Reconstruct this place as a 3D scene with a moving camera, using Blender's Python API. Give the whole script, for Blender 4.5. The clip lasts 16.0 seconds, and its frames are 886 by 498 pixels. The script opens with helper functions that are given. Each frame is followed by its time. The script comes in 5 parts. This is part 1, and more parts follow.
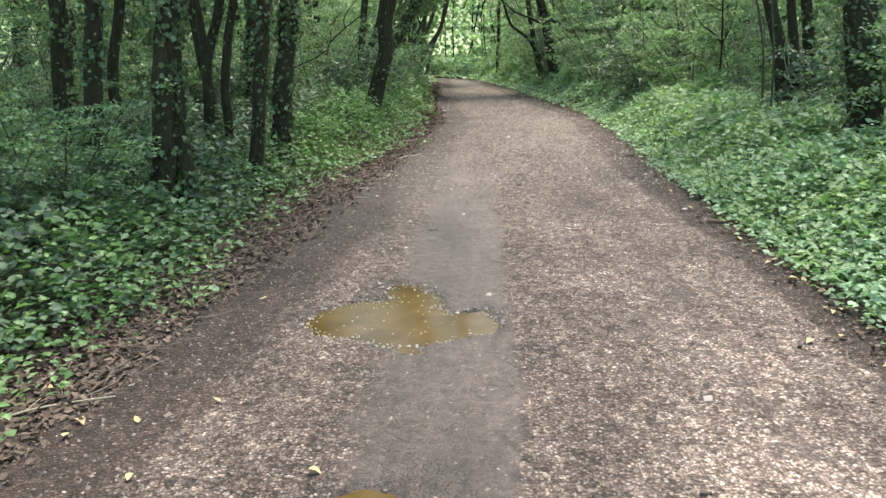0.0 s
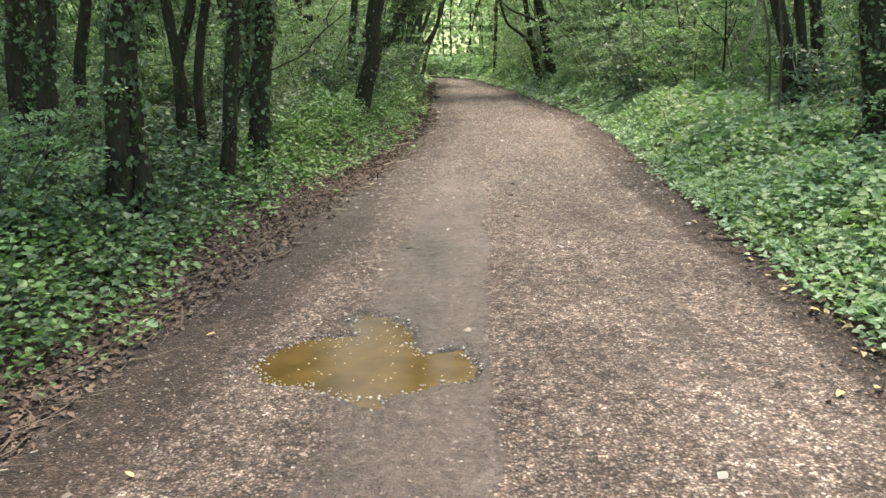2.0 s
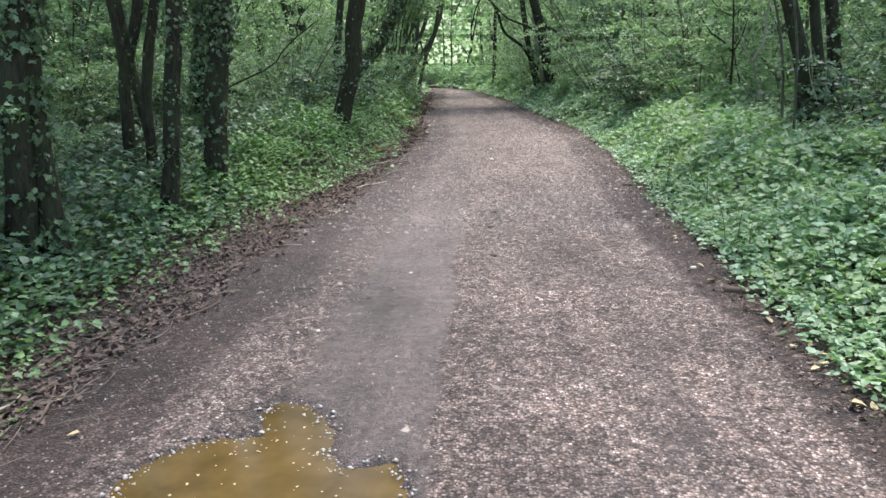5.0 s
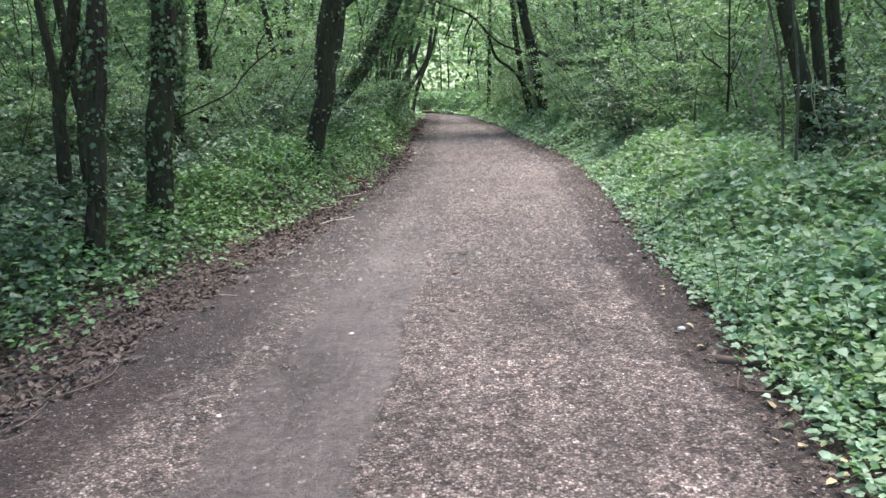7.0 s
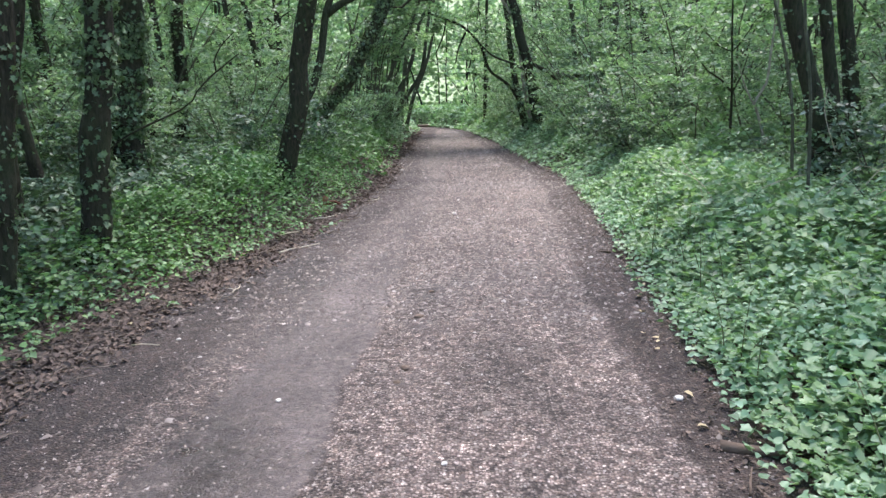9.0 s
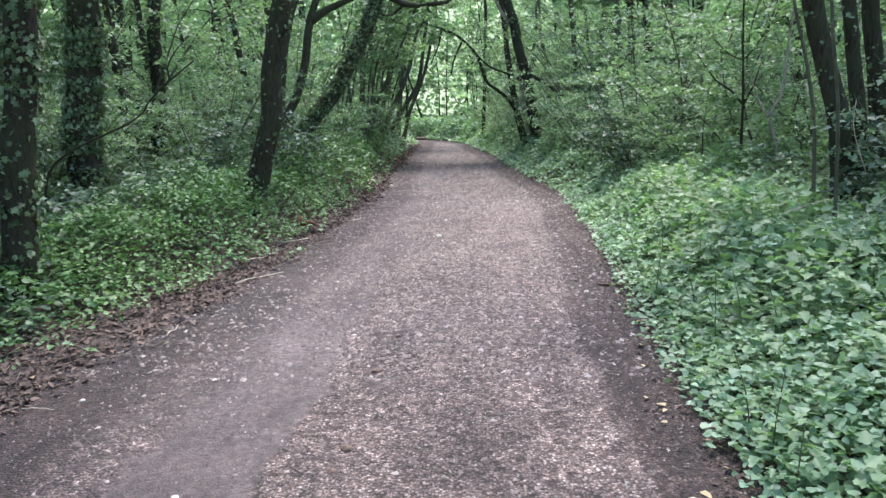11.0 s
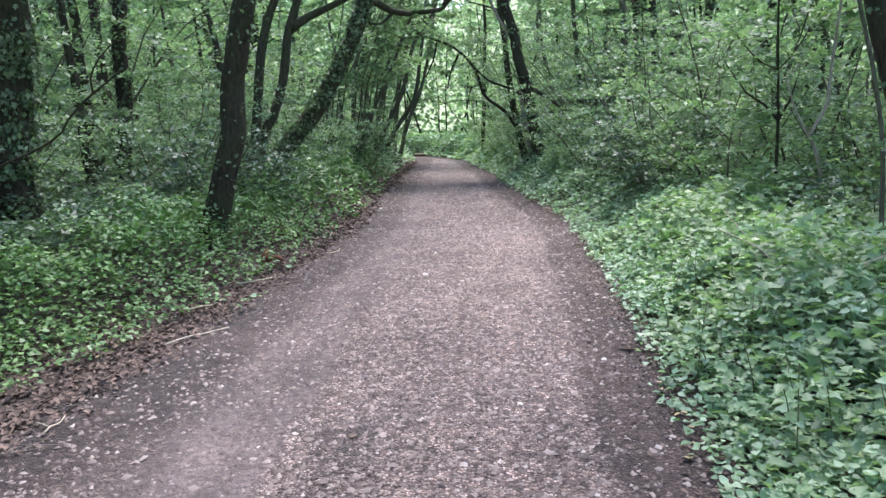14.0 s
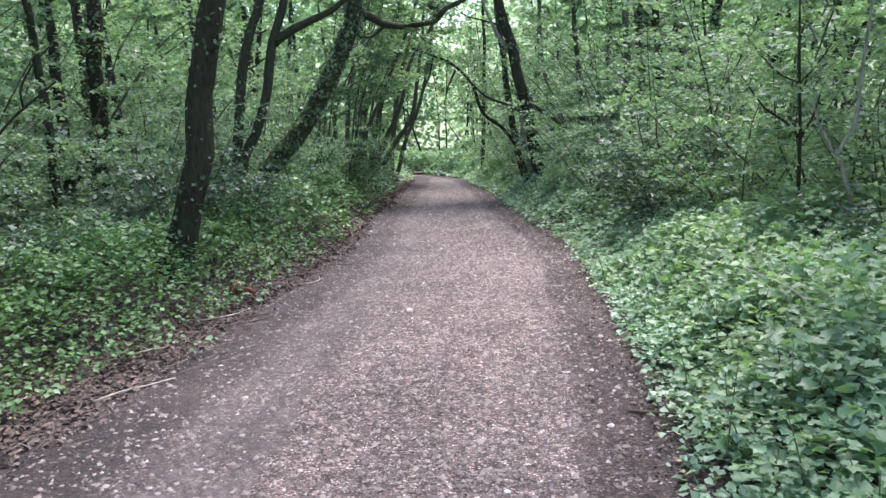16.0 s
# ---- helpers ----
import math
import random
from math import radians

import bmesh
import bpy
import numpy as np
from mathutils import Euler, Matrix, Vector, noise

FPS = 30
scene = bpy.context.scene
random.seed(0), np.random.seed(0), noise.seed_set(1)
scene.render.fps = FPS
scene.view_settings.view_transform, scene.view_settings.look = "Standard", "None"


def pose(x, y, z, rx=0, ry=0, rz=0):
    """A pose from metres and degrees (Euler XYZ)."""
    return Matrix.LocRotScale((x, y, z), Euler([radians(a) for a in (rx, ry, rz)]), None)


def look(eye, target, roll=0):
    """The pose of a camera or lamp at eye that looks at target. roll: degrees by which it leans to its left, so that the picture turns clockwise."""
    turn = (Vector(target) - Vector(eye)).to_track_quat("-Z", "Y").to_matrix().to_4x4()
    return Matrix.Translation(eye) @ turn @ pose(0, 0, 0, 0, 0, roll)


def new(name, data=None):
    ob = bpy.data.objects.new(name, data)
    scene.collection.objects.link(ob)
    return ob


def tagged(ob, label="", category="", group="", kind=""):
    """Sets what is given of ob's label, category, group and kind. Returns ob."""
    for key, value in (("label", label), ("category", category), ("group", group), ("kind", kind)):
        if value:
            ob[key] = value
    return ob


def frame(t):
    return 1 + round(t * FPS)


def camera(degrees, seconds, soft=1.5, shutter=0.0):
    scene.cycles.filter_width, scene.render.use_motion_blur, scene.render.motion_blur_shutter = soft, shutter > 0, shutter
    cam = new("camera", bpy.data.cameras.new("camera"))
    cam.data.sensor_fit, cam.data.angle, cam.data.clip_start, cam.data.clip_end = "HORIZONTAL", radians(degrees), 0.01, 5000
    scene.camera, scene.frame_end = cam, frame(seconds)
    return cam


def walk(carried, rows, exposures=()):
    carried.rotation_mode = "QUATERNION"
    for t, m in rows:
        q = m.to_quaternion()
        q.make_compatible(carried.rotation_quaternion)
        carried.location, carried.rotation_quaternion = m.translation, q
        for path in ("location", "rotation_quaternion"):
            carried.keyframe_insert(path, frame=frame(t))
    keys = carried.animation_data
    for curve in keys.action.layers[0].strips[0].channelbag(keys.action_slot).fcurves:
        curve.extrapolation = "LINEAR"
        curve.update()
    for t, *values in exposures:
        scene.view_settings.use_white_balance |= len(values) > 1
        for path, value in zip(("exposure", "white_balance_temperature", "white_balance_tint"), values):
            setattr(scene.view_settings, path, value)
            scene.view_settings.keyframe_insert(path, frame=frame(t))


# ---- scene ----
cam = camera(62.0, 16.0, soft=1.5)
PATH = [
    (0, (0.454, 0.365, 1.409), (0.349, 2.294, 0.891), -1.9),
    (0.5, (0.466, 0.545, 1.42), (0.36, 2.473, 0.899), -1.9),
    (1, (0.478, 0.658, 1.436), (0.373, 2.586, 0.915), -2.0),
    (1.5, (0.514, 0.792, 1.428), (0.41, 2.72, 0.907), -2.0),
    (2, (0.573, 0.929, 1.414), (0.468, 2.857, 0.894), -2.0),
    (2.5, (0.632, 1.103, 1.431), (0.526, 3.031, 0.91), -2.0),
    (3, (0.662, 1.235, 1.429), (0.552, 3.163, 0.908), -2.1),
    (3.5, (0.677, 1.428, 1.428), (0.568, 3.356, 0.907), -2.2),
    (4, (0.696, 1.592, 1.446), (0.585, 3.52, 0.924), -2.2),
    (4.2, (0.71, 1.642, 1.435), (0.597, 3.571, 0.917), -2.1),
    (6.3, (1.039, 2.349, 1.433), (0.922, 4.294, 0.978), -1.9),
    (6.5, (1.057, 2.438, 1.43), (0.939, 4.385, 0.985), -2.0),
    (7, (1.114, 2.628, 1.431), (0.995, 4.576, 0.996), -2.0),
    (7.5, (1.193, 2.822, 1.408), (1.073, 4.771, 0.977), -1.9),
    (8, (1.268, 3.006, 1.44), (1.146, 4.957, 1.019), -1.8),
    (8.5, (1.314, 3.204, 1.435), (1.191, 5.158, 1.028), -1.9),
    (9, (1.337, 3.42, 1.432), (1.216, 5.375, 1.031), -1.8),
    (9.2, (1.347, 3.508, 1.445), (1.226, 5.465, 1.048), -1.8),
    (11.3, (1.524, 4.374, 1.418), (1.394, 6.337, 1.055), -1.7),
    (11.5, (1.528, 4.454, 1.434), (1.398, 6.418, 1.076), -1.8),
    (12, (1.548, 4.651, 1.435), (1.416, 6.617, 1.093), -1.8),
    (12.5, (1.601, 4.868, 1.414), (1.467, 6.835, 1.079), -1.8),
    (13, (1.626, 5.081, 1.443), (1.493, 7.049, 1.109), -1.8),
    (13.5, (1.612, 5.285, 1.432), (1.478, 7.253, 1.103), -1.8),
    (14, (1.582, 5.51, 1.443), (1.449, 7.479, 1.113), -1.8),
    (14.5, (1.576, 5.712, 1.453), (1.441, 7.681, 1.124), -1.8),
    (15, (1.603, 5.881, 1.435), (1.464, 7.849, 1.107), -1.9),
    (15.5, (1.647, 6.096, 1.454), (1.509, 8.068, 1.149), -1.8),
    (16, (1.677, 6.26, 1.452), (1.539, 8.235, 1.168), -1.8),
]
EXPOSURES = [(0.0, 2.0, 7500, 7), (1.5, 2.0, 8000, 8), (2.6, 2.0, 8500, 11), (3.5, 2.0, 8050, 12), (4.2, 1.99, 7000, 14), (6.3, 2.03, 6700, 15), (9.2, 2.05, 6450, 18), (11.5, 2.1, 6350, 20),
             (16.0, 2.12, 6350, 24)]
walk(cam, [(t, look(eye, target, roll)) for t, eye, target, roll in PATH], EXPOSURES)

# ---- light ----
world = bpy.data.worlds.new("sky")
scene.world = world
world.use_nodes = True
wn = world.node_tree
sky = wn.nodes.new("ShaderNodeTexSky")
sky.sky_type, sky.sun_disc = "NISHITA", False
sky.sun_elevation, sky.sun_rotation = radians(55), radians(20)
sky.air_density, sky.dust_density = 1.0, 1.5
wn.nodes["Background"].inputs["Strength"].default_value = 0.15
wn.links.new(sky.outputs[0], wn.nodes["Background"].inputs["Color"])
sun = new("sun", bpy.data.lights.new("sun", "SUN"))
sun.data.energy, sun.data.angle, sun.data.color = 1.5, radians(25), (1.0, 0.96, 0.9)
sun.matrix_world = look((5, 20, 40), (0.5, 8, 0))

RNG = np.random.default_rng(7)


# ---- materials ----
def material(name):
    m = bpy.data.materials.new(name)
    m.use_nodes = True
    t = m.node_tree
    return m, t, t.nodes["Principled BSDF"]


def node(t, kind, **values):
    n = t.nodes.new(kind)
    for key, v in values.items():
        n.inputs[key.replace("_", " ")].default_value = v
    return n


def noise_node(t, vec, scale, detail=3.0, rough=0.6):
    n = node(t, "ShaderNodeTexNoise", Scale=scale, Detail=detail, Roughness=rough)
    t.links.new(vec, n.inputs["Vector"])
    return n.outputs["Fac"]


def ramp(t, fac, stops):
    r = t.nodes.new("ShaderNodeValToRGB")
    while len(r.color_ramp.elements) < len(stops):
        r.color_ramp.elements.new(0.5)
    for e, (at, col) in zip(r.color_ramp.elements, stops):
        e.position, e.color = at, (*col, 1) if len(col) == 3 else col
    t.links.new(fac, r.inputs["Fac"])
    return r.outputs["Color"]


def mix(t, fac, a, b, blend="MIX"):
    m = t.nodes.new("ShaderNodeMix")
    m.data_type, m.blend_type = "RGBA", blend
    for sock, v in ((m.inputs[0], fac), (m.inputs[6], a), (m.inputs[7], b)):
        if isinstance(v, (int, float)):
            sock.default_value = v
        elif isinstance(v, tuple):
            sock.default_value = (*v, 1)
        else:
            t.links.new(v, sock)
    return m.outputs[2]


def maths(t, op, a, b=0.0):
    m = t.nodes.new("ShaderNodeMath")
    m.operation = op
    for sock, v in ((m.inputs[0], a), (m.inputs[1], b)):
        if isinstance(v, (int, float)):
            sock.default_value = v
        else:
            t.links.new(v, sock)
    return m.outputs[0]


def bump(t, height, shader, strength=0.5, distance=0.01):
    b = node(t, "ShaderNodeBump", Strength=strength, Distance=distance)
    t.links.new(height, b.inputs["Height"])
    t.links.new(b.outputs["Normal"], shader.inputs["Normal"])


def coords(t):
    return t.nodes.new("ShaderNodeTexCoord").outputs["Object"]


def attr(t, name):
    a = t.nodes.new("ShaderNodeAttribute")
    a.attribute_name = name
    return a.outputs["Fac"]


def leaf_material(name, dark, mid, light, glow=0.35, rough=0.45):
    m, t, s = material(name)
    isl = t.nodes.new("ShaderNodeNewGeometry").outputs["Random Per Island"]
    col = ramp(t, isl, [(0.0, dark), (0.45, mid), (0.85, light), (1.0, tuple(c * 1.25 for c in light))])
    patch = noise_node(t, coords(t), 1.3, 2.0)
    col = mix(t, ramp(t, patch, [(0.35, (0, 0, 0)), (0.65, (1, 1, 1))]), mix(t, 1.0, col, (0.68, 0.82, 0.82), "MULTIPLY"), col)
    vein = noise_node(t, coords(t), 60.0, 2.0)
    col = mix(t, 0.25, col, mix(t, vein, tuple(c * 0.6 for c in mid), light))
    t.links.new(col, s.inputs["Base Color"])
    s.inputs["Roughness"].default_value = rough
    s.inputs["Specular IOR Level"].default_value = 0.35
    tr = t.nodes.new("ShaderNodeBsdfTranslucent")
    t.links.new(mix(t, 1.0, col, (1.1, 1.35, 0.7), "MULTIPLY"), tr.inputs["Color"])
    ms = t.nodes.new("ShaderNodeMixShader")
    ms.inputs[0].default_value = glow
    t.links.new(s.outputs[0], ms.inputs[1])
    t.links.new(tr.outputs[0], ms.inputs[2])
    t.links.new(ms.outputs[0], t.nodes["Material Output"].inputs["Surface"])
    return m


def bark_material(name, dark, light, moss=0.5):
    m, t, s = material(name)
    c = coords(t)
    mp = t.nodes.new("ShaderNodeMapping")
    mp.inputs["Scale"].default_value = (1, 1, 0.25)
    t.links.new(c, mp.inputs["Vector"])
    ridges = noise_node(t, mp.outputs[0], 38.0, 5.0, 0.7)
    big = noise_node(t, c, 2.3, 3.0)
    col = mix(t, ramp(t, ridges, [(0.35, (0, 0, 0)), (0.62, (1, 1, 1))]), dark, light)
    green = ramp(t, big, [(0.62 - 0.25 * moss, (0, 0, 0)), (0.75, (0.7, 0.7, 0.7))])
    col = mix(t, green, col, (0.04, 0.052, 0.024))
    t.links.new(col, s.inputs["Base Color"])
    s.inputs["Roughness"].default_value = 0.95
    s.inputs["Specular IOR Level"].default_value = 0.12
    bump(t, ridges, s, 0.9, 0.012)
    return m


def plain(name, a, b, scale=20.0, rough=0.8, relief=0.4):
    m, t, s = material(name)
    n = noise_node(t, coords(t), scale, 4.0)
    oi = t.nodes.new("ShaderNodeNewGeometry").outputs["Random Per Island"]
    col = mix(t, n, a, b)
    col = mix(t, 0.5, col, mix(t, oi, a, b))
    t.links.new(col, s.inputs["Base Color"])
    s.inputs["Roughness"].default_value = rough
    bump(t, n, s, relief, 0.004)
    return m


NETTLE = leaf_material("verge_leaf", (0.085, 0.16, 0.087), (0.215, 0.345, 0.2), (0.39, 0.52, 0.35), 0.3, 0.4)
LOW = leaf_material("low_herb_leaf", (0.05, 0.11, 0.042), (0.115, 0.225, 0.085), (0.2, 0.335, 0.13), 0.25, 0.45)
FRESH = leaf_material("fresh_leaf", (0.13, 0.225, 0.11), (0.225, 0.345, 0.18), (0.34, 0.46, 0.25), 0.35, 0.42)
HAZEL = leaf_material("understorey_leaf", (0.07, 0.123, 0.078), (0.16, 0.237, 0.15), (0.28, 0.37, 0.255), 0.42, 0.45)
CANOPY = leaf_material("canopy_leaf", (0.08, 0.14, 0.085), (0.175, 0.26, 0.165), (0.3, 0.39, 0.265), 0.5, 0.48)
IVY = leaf_material("ivy_leaf", (0.03, 0.06, 0.028), (0.07, 0.12, 0.05), (0.19, 0.26, 0.13), 0.15, 0.45)
# Distant leaves, paled in colour to stand in for haze and bright light.
FARLEAF = leaf_material("far_leaf_paled", (0.17, 0.26, 0.17), (0.31, 0.41, 0.29), (0.46, 0.56, 0.43), 0.55, 0.5)
# Dark ivy-like leaves, coloured darker still to stand in for shade under trees.
PAINTED_SHADE = leaf_material("painted_shade_leaf", (0.035, 0.07, 0.042), (0.075, 0.13, 0.077), (0.16, 0.235, 0.145), 0.18, 0.42)
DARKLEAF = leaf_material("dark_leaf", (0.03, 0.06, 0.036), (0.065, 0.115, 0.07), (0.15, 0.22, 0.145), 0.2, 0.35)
BARK = bark_material("bark_dark", (0.014, 0.013, 0.009), (0.05, 0.043, 0.03), 0.9)
BARKG = bark_material("bark_mossy", (0.018, 0.018, 0.013), (0.065, 0.065, 0.042), 0.9)
# Grey-green bark of pale poles; on far trunks its paleness imitates haze.
BARKL = bark_material("bark_grey_green", (0.05, 0.05, 0.036), (0.13, 0.13, 0.09), 0.8)
BARKP = bark_material("bark_pale", (0.16, 0.15, 0.11), (0.34, 0.32, 0.26), 0.1)
STEM = plain("green_stem", (0.06, 0.08, 0.03), (0.13, 0.14, 0.06), 30)
DRY = plain("dry_stalk", (0.3, 0.26, 0.18), (0.5, 0.45, 0.34), 30)
DEADWOOD = plain("dead_wood", (0.06, 0.04, 0.028), (0.17, 0.12, 0.085), 40, 0.85, 0.8)
PALESTONE = plain("pale_stone", (0.3, 0.27, 0.23), (0.6, 0.56, 0.5), 60, 0.7, 0.3)
REDWOOD = plain("rotten_wood", (0.1, 0.035, 0.02), (0.2, 0.09, 0.05), 40, 0.9, 0.9)
DRYTWIG = plain("dry_twig", (0.08, 0.06, 0.045), (0.26, 0.21, 0.165), 30)
DEADLEAF = plain("dead_leaf", (0.025, 0.018, 0.015), (0.23, 0.165, 0.125), 25, 0.8)
STONE, stone_tree, stone_shader = material("gravel_stone")
stone_tree.links.new(ramp(stone_tree, stone_tree.nodes.new("ShaderNodeNewGeometry").outputs["Random Per Island"],
                          [(0.0, (0.06, 0.046, 0.04)), (0.35, (0.1, 0.08, 0.07)), (0.7, (0.18, 0.15, 0.132)), (0.95, (0.25, 0.215, 0.19)), (1.0, (0.36, 0.33, 0.3))]), stone_shader.inputs["Base Color"])
stone_shader.inputs["Roughness"].default_value = 0.7


def soil_material():
    m, t, s = material("leaf_soil")
    c = coords(t)
    n1, n2, n3 = noise_node(t, c, 1.1, 3), noise_node(t, c, 14, 5, 0.75), noise_node(t, c, 55, 4, 0.7)
    col = ramp(t, n2, [(0.3, (0.018, 0.013, 0.01)), (0.5, (0.05, 0.036, 0.028)), (0.7, (0.12, 0.09, 0.07))])
    col = mix(t, ramp(t, n3, [(0.45, (0, 0, 0)), (0.7, (0.6, 0.6, 0.6))]), col, (0.19, 0.15, 0.115))
    far = attr(t, "leafy")
    green = mix(t, n2, (0.02, 0.045, 0.015), (0.06, 0.11, 0.035))
    col = mix(t, maths(t, "MULTIPLY", far, ramp(t, n1, [(0.3, (0.4, 0.4, 0.4)), (0.6, (1, 1, 1))])), col, green)
    t.links.new(col, s.inputs["Base Color"])
    s.inputs["Roughness"].default_value = 0.95
    bump(t, maths(t, "ADD", n2, n3), s, 0.9, 0.03)
    return m


def road_material():
    m, t, s = material("gravel_road")
    c = coords(t)
    vor = node(t, "ShaderNodeTexVoronoi", Scale=78.0, Randomness=1.0)
    t.links.new(c, vor.inputs["Vector"])
    vor2 = node(t, "ShaderNodeTexVoronoi", Scale=130.0, Randomness=1.0)
    t.links.new(c, vor2.inputs["Vector"])
    sep = t.nodes.new("ShaderNodeSeparateColor")
    t.links.new(vor.outputs["Color"], sep.inputs[0])
    n1, n2, n3 = noise_node(t, c, 0.9, 4), noise_node(t, c, 7.0, 8, 0.8), noise_node(t, c, 90.0, 3, 0.7)
    pebble = ramp(t, sep.outputs[0], [(0.0, (0.065, 0.054, 0.048)), (0.4, (0.158, 0.127, 0.115)), (0.78, (0.265, 0.232, 0.211)), (1.0, (0.46, 0.42, 0.39))])
    gap = ramp(t, vor.outputs["Distance"], [(0.35, (0, 0, 0)), (0.75, (1, 1, 1))])
    vor3 = node(t, "ShaderNodeTexVoronoi", Scale=26.0, Randomness=1.0)
    t.links.new(c, vor3.inputs["Vector"])
    sep3 = t.nodes.new("ShaderNodeSeparateColor")
    t.links.new(vor3.outputs["Color"], sep3.inputs[0])
    gravel = mix(t, gap, pebble, (0.055, 0.044, 0.039))
    gravel = mix(t, 0.8, gravel, mix(t, 1.0, gravel, ramp(t, sep3.outputs[1], [(0.0, (0.43, 0.42, 0.41)), (0.6, (1.0, 1.0, 1.0)), (1.0, (1.8, 1.77, 1.75))]), "MULTIPLY"))
    gravel = mix(t, ramp(t, n2, [(0.38, (0, 0, 0)), (0.6, (0.85, 0.85, 0.85))]), gravel, mix(t, 1.0, gravel, (0.62, 0.58, 0.55), "MULTIPLY"))
    fines = ramp(t, n3, [(0.3, (0.054, 0.045, 0.043)), (0.7, (0.128, 0.111, 0.106))])
    gravel = mix(t, attr(t, "pale"), gravel, mix(t, 1.0, gravel, (1.9, 1.9, 1.88), "MULTIPLY"))
    mud = attr(t, "mud")
    soil = attr(t, "soil")
    mudf = ramp(t, maths(t, "ADD", maths(t, "ADD", maths(t, "MULTIPLY", mud, 0.85), 0.09), maths(t, "MULTIPLY", maths(t, "SUBTRACT", n2, 0.5), 1.5)), [(0.36, (0, 0, 0)), (0.7, (0.9, 0.9, 0.9))])
    col = mix(t, mudf, gravel, fines)
    dirt = mix(t, 0.45, ramp(t, n3, [(0.3, (0.03, 0.022, 0.018)), (0.6, (0.072, 0.055, 0.046)), (0.72, (0.19, 0.155, 0.13))]), mix(t, 1.0, gravel, (0.55, 0.5, 0.47), "MULTIPLY"))
    dirt = mix(t, 1.0, dirt, (0.66, 0.63, 0.62), "MULTIPLY")
    soilf = ramp(t, maths(t, "ADD", soil, maths(t, "MULTIPLY", maths(t, "SUBTRACT", n2, 0.5), 0.7)), [(0.35, (0, 0, 0)), (0.7, (0.92, 0.92, 0.92))])
    col = mix(t, soilf, col, dirt)
    mp = t.nodes.new("ShaderNodeMapping")
    mp.inputs["Scale"].default_value = (2.6, 0.5, 1)
    t.links.new(c, mp.inputs["Vector"])
    col = mix(t, 0.8, col, mix(t, 1.0, col, ramp(t, noise_node(t, mp.outputs[0], 1.3, 6, 0.65), [(0.36, (0.62, 0.59, 0.57)), (0.64, (1.38, 1.34, 1.32))]), "MULTIPLY"))
    col = mix(t, 0.7, col, mix(t, 1.0, col, ramp(t, n1, [(0.35, (0.55, 0.52, 0.5)), (0.65, (1.4, 1.36, 1.34))]), "MULTIPLY"))
    col = mix(t, 0.75, col, mix(t, 1.0, col, ramp(t, noise_node(t, c, 23.0, 4, 0.65), [(0.38, (0.6, 0.58, 0.57)), (0.62, (1.42, 1.4, 1.38))]), "MULTIPLY"))
    wet = attr(t, "wet")
    col = mix(t, wet, col, mix(t, 1.0, col, (0.5, 0.47, 0.46), "MULTIPLY"))
    t.links.new(col, s.inputs["Base Color"])
    t.links.new(maths(t, "SUBTRACT", maths(t, "SUBTRACT", 0.85, maths(t, "MULTIPLY", mudf, 0.2)), maths(t, "MULTIPLY", wet, 0.4)), s.inputs["Roughness"])
    h = maths(t, "MULTIPLY", maths(t, "SUBTRACT", 1.0, vor.outputs["Distance"]), maths(t, "SUBTRACT", 1.0, mudf))
    h = maths(t, "ADD", h, maths(t, "MULTIPLY", n3, 0.5))
    h = maths(t, "ADD", h, maths(t, "MULTIPLY", vor2.outputs["Distance"], -0.3))
    h = maths(t, "ADD", h, maths(t, "MULTIPLY", noise_node(t, c, 19.0, 4, 0.7), 1.6))
    bump(t, h, s, 1.0, 0.012)
    return m


def water_material():
    m, t, s = material("muddy_water")
    n = noise_node(t, coords(t), 5.0, 3)
    t.links.new(ramp(t, n, [(0.3, (0.058, 0.04, 0.012)), (0.7, (0.112, 0.076, 0.027))]), s.inputs["Base Color"])
    s.inputs["Roughness"].default_value = 0.13
    s.inputs["Specular IOR Level"].default_value = 0.17
    s.inputs["IOR"].default_value = 1.33
    bump(t, noise_node(t, coords(t), 14.0, 2), s, 0.08, 0.004)
    return m


SOIL, ROAD, WATER = soil_material(), road_material(), water_material()


# ---- mesh helpers ----
def mesh_of(name, verts, faces, sides, mat, smooth=False):
    """A mesh from arrays: faces is an array of rows of indices, all with the same number of corners, or a list of such arrays."""
    groups = faces if isinstance(faces, list) else [faces]
    me = bpy.data.meshes.new(name)
    me.vertices.add(len(verts))
    me.vertices.foreach_set("co", np.ascontiguousarray(verts, dtype=np.float32).ravel())
    flat = np.concatenate([g.ravel() for g in groups]).astype(np.int32)
    totals = np.concatenate([np.full(len(g), g.shape[1]) for g in groups]).astype(np.int32)
    me.loops.add(len(flat))
    me.loops.foreach_set("vertex_index", flat)
    me.polygons.add(len(totals))
    me.polygons.foreach_set("loop_start", np.concatenate([[0], np.cumsum(totals)[:-1]]).astype(np.int32))
    if smooth:
        me.polygons.foreach_set("use_smooth", np.ones(len(totals), dtype=bool))
    me.update(calc_edges=True)
    me.materials.append(mat)
    return me


def part(name, me, parent=None, label=""):
    ob = new(name, me)
    ob.parent = parent
    return tagged(ob, label=label)


def thing(name, at, label, category, group=""):
    ob = new(name)
    ob.location = at
    ob.empty_display_size = 0.2
    return tagged(ob, label, category, group)


def unit(v):
    return v / np.maximum(np.linalg.norm(v, axis=-1, keepdims=True), 1e-9)


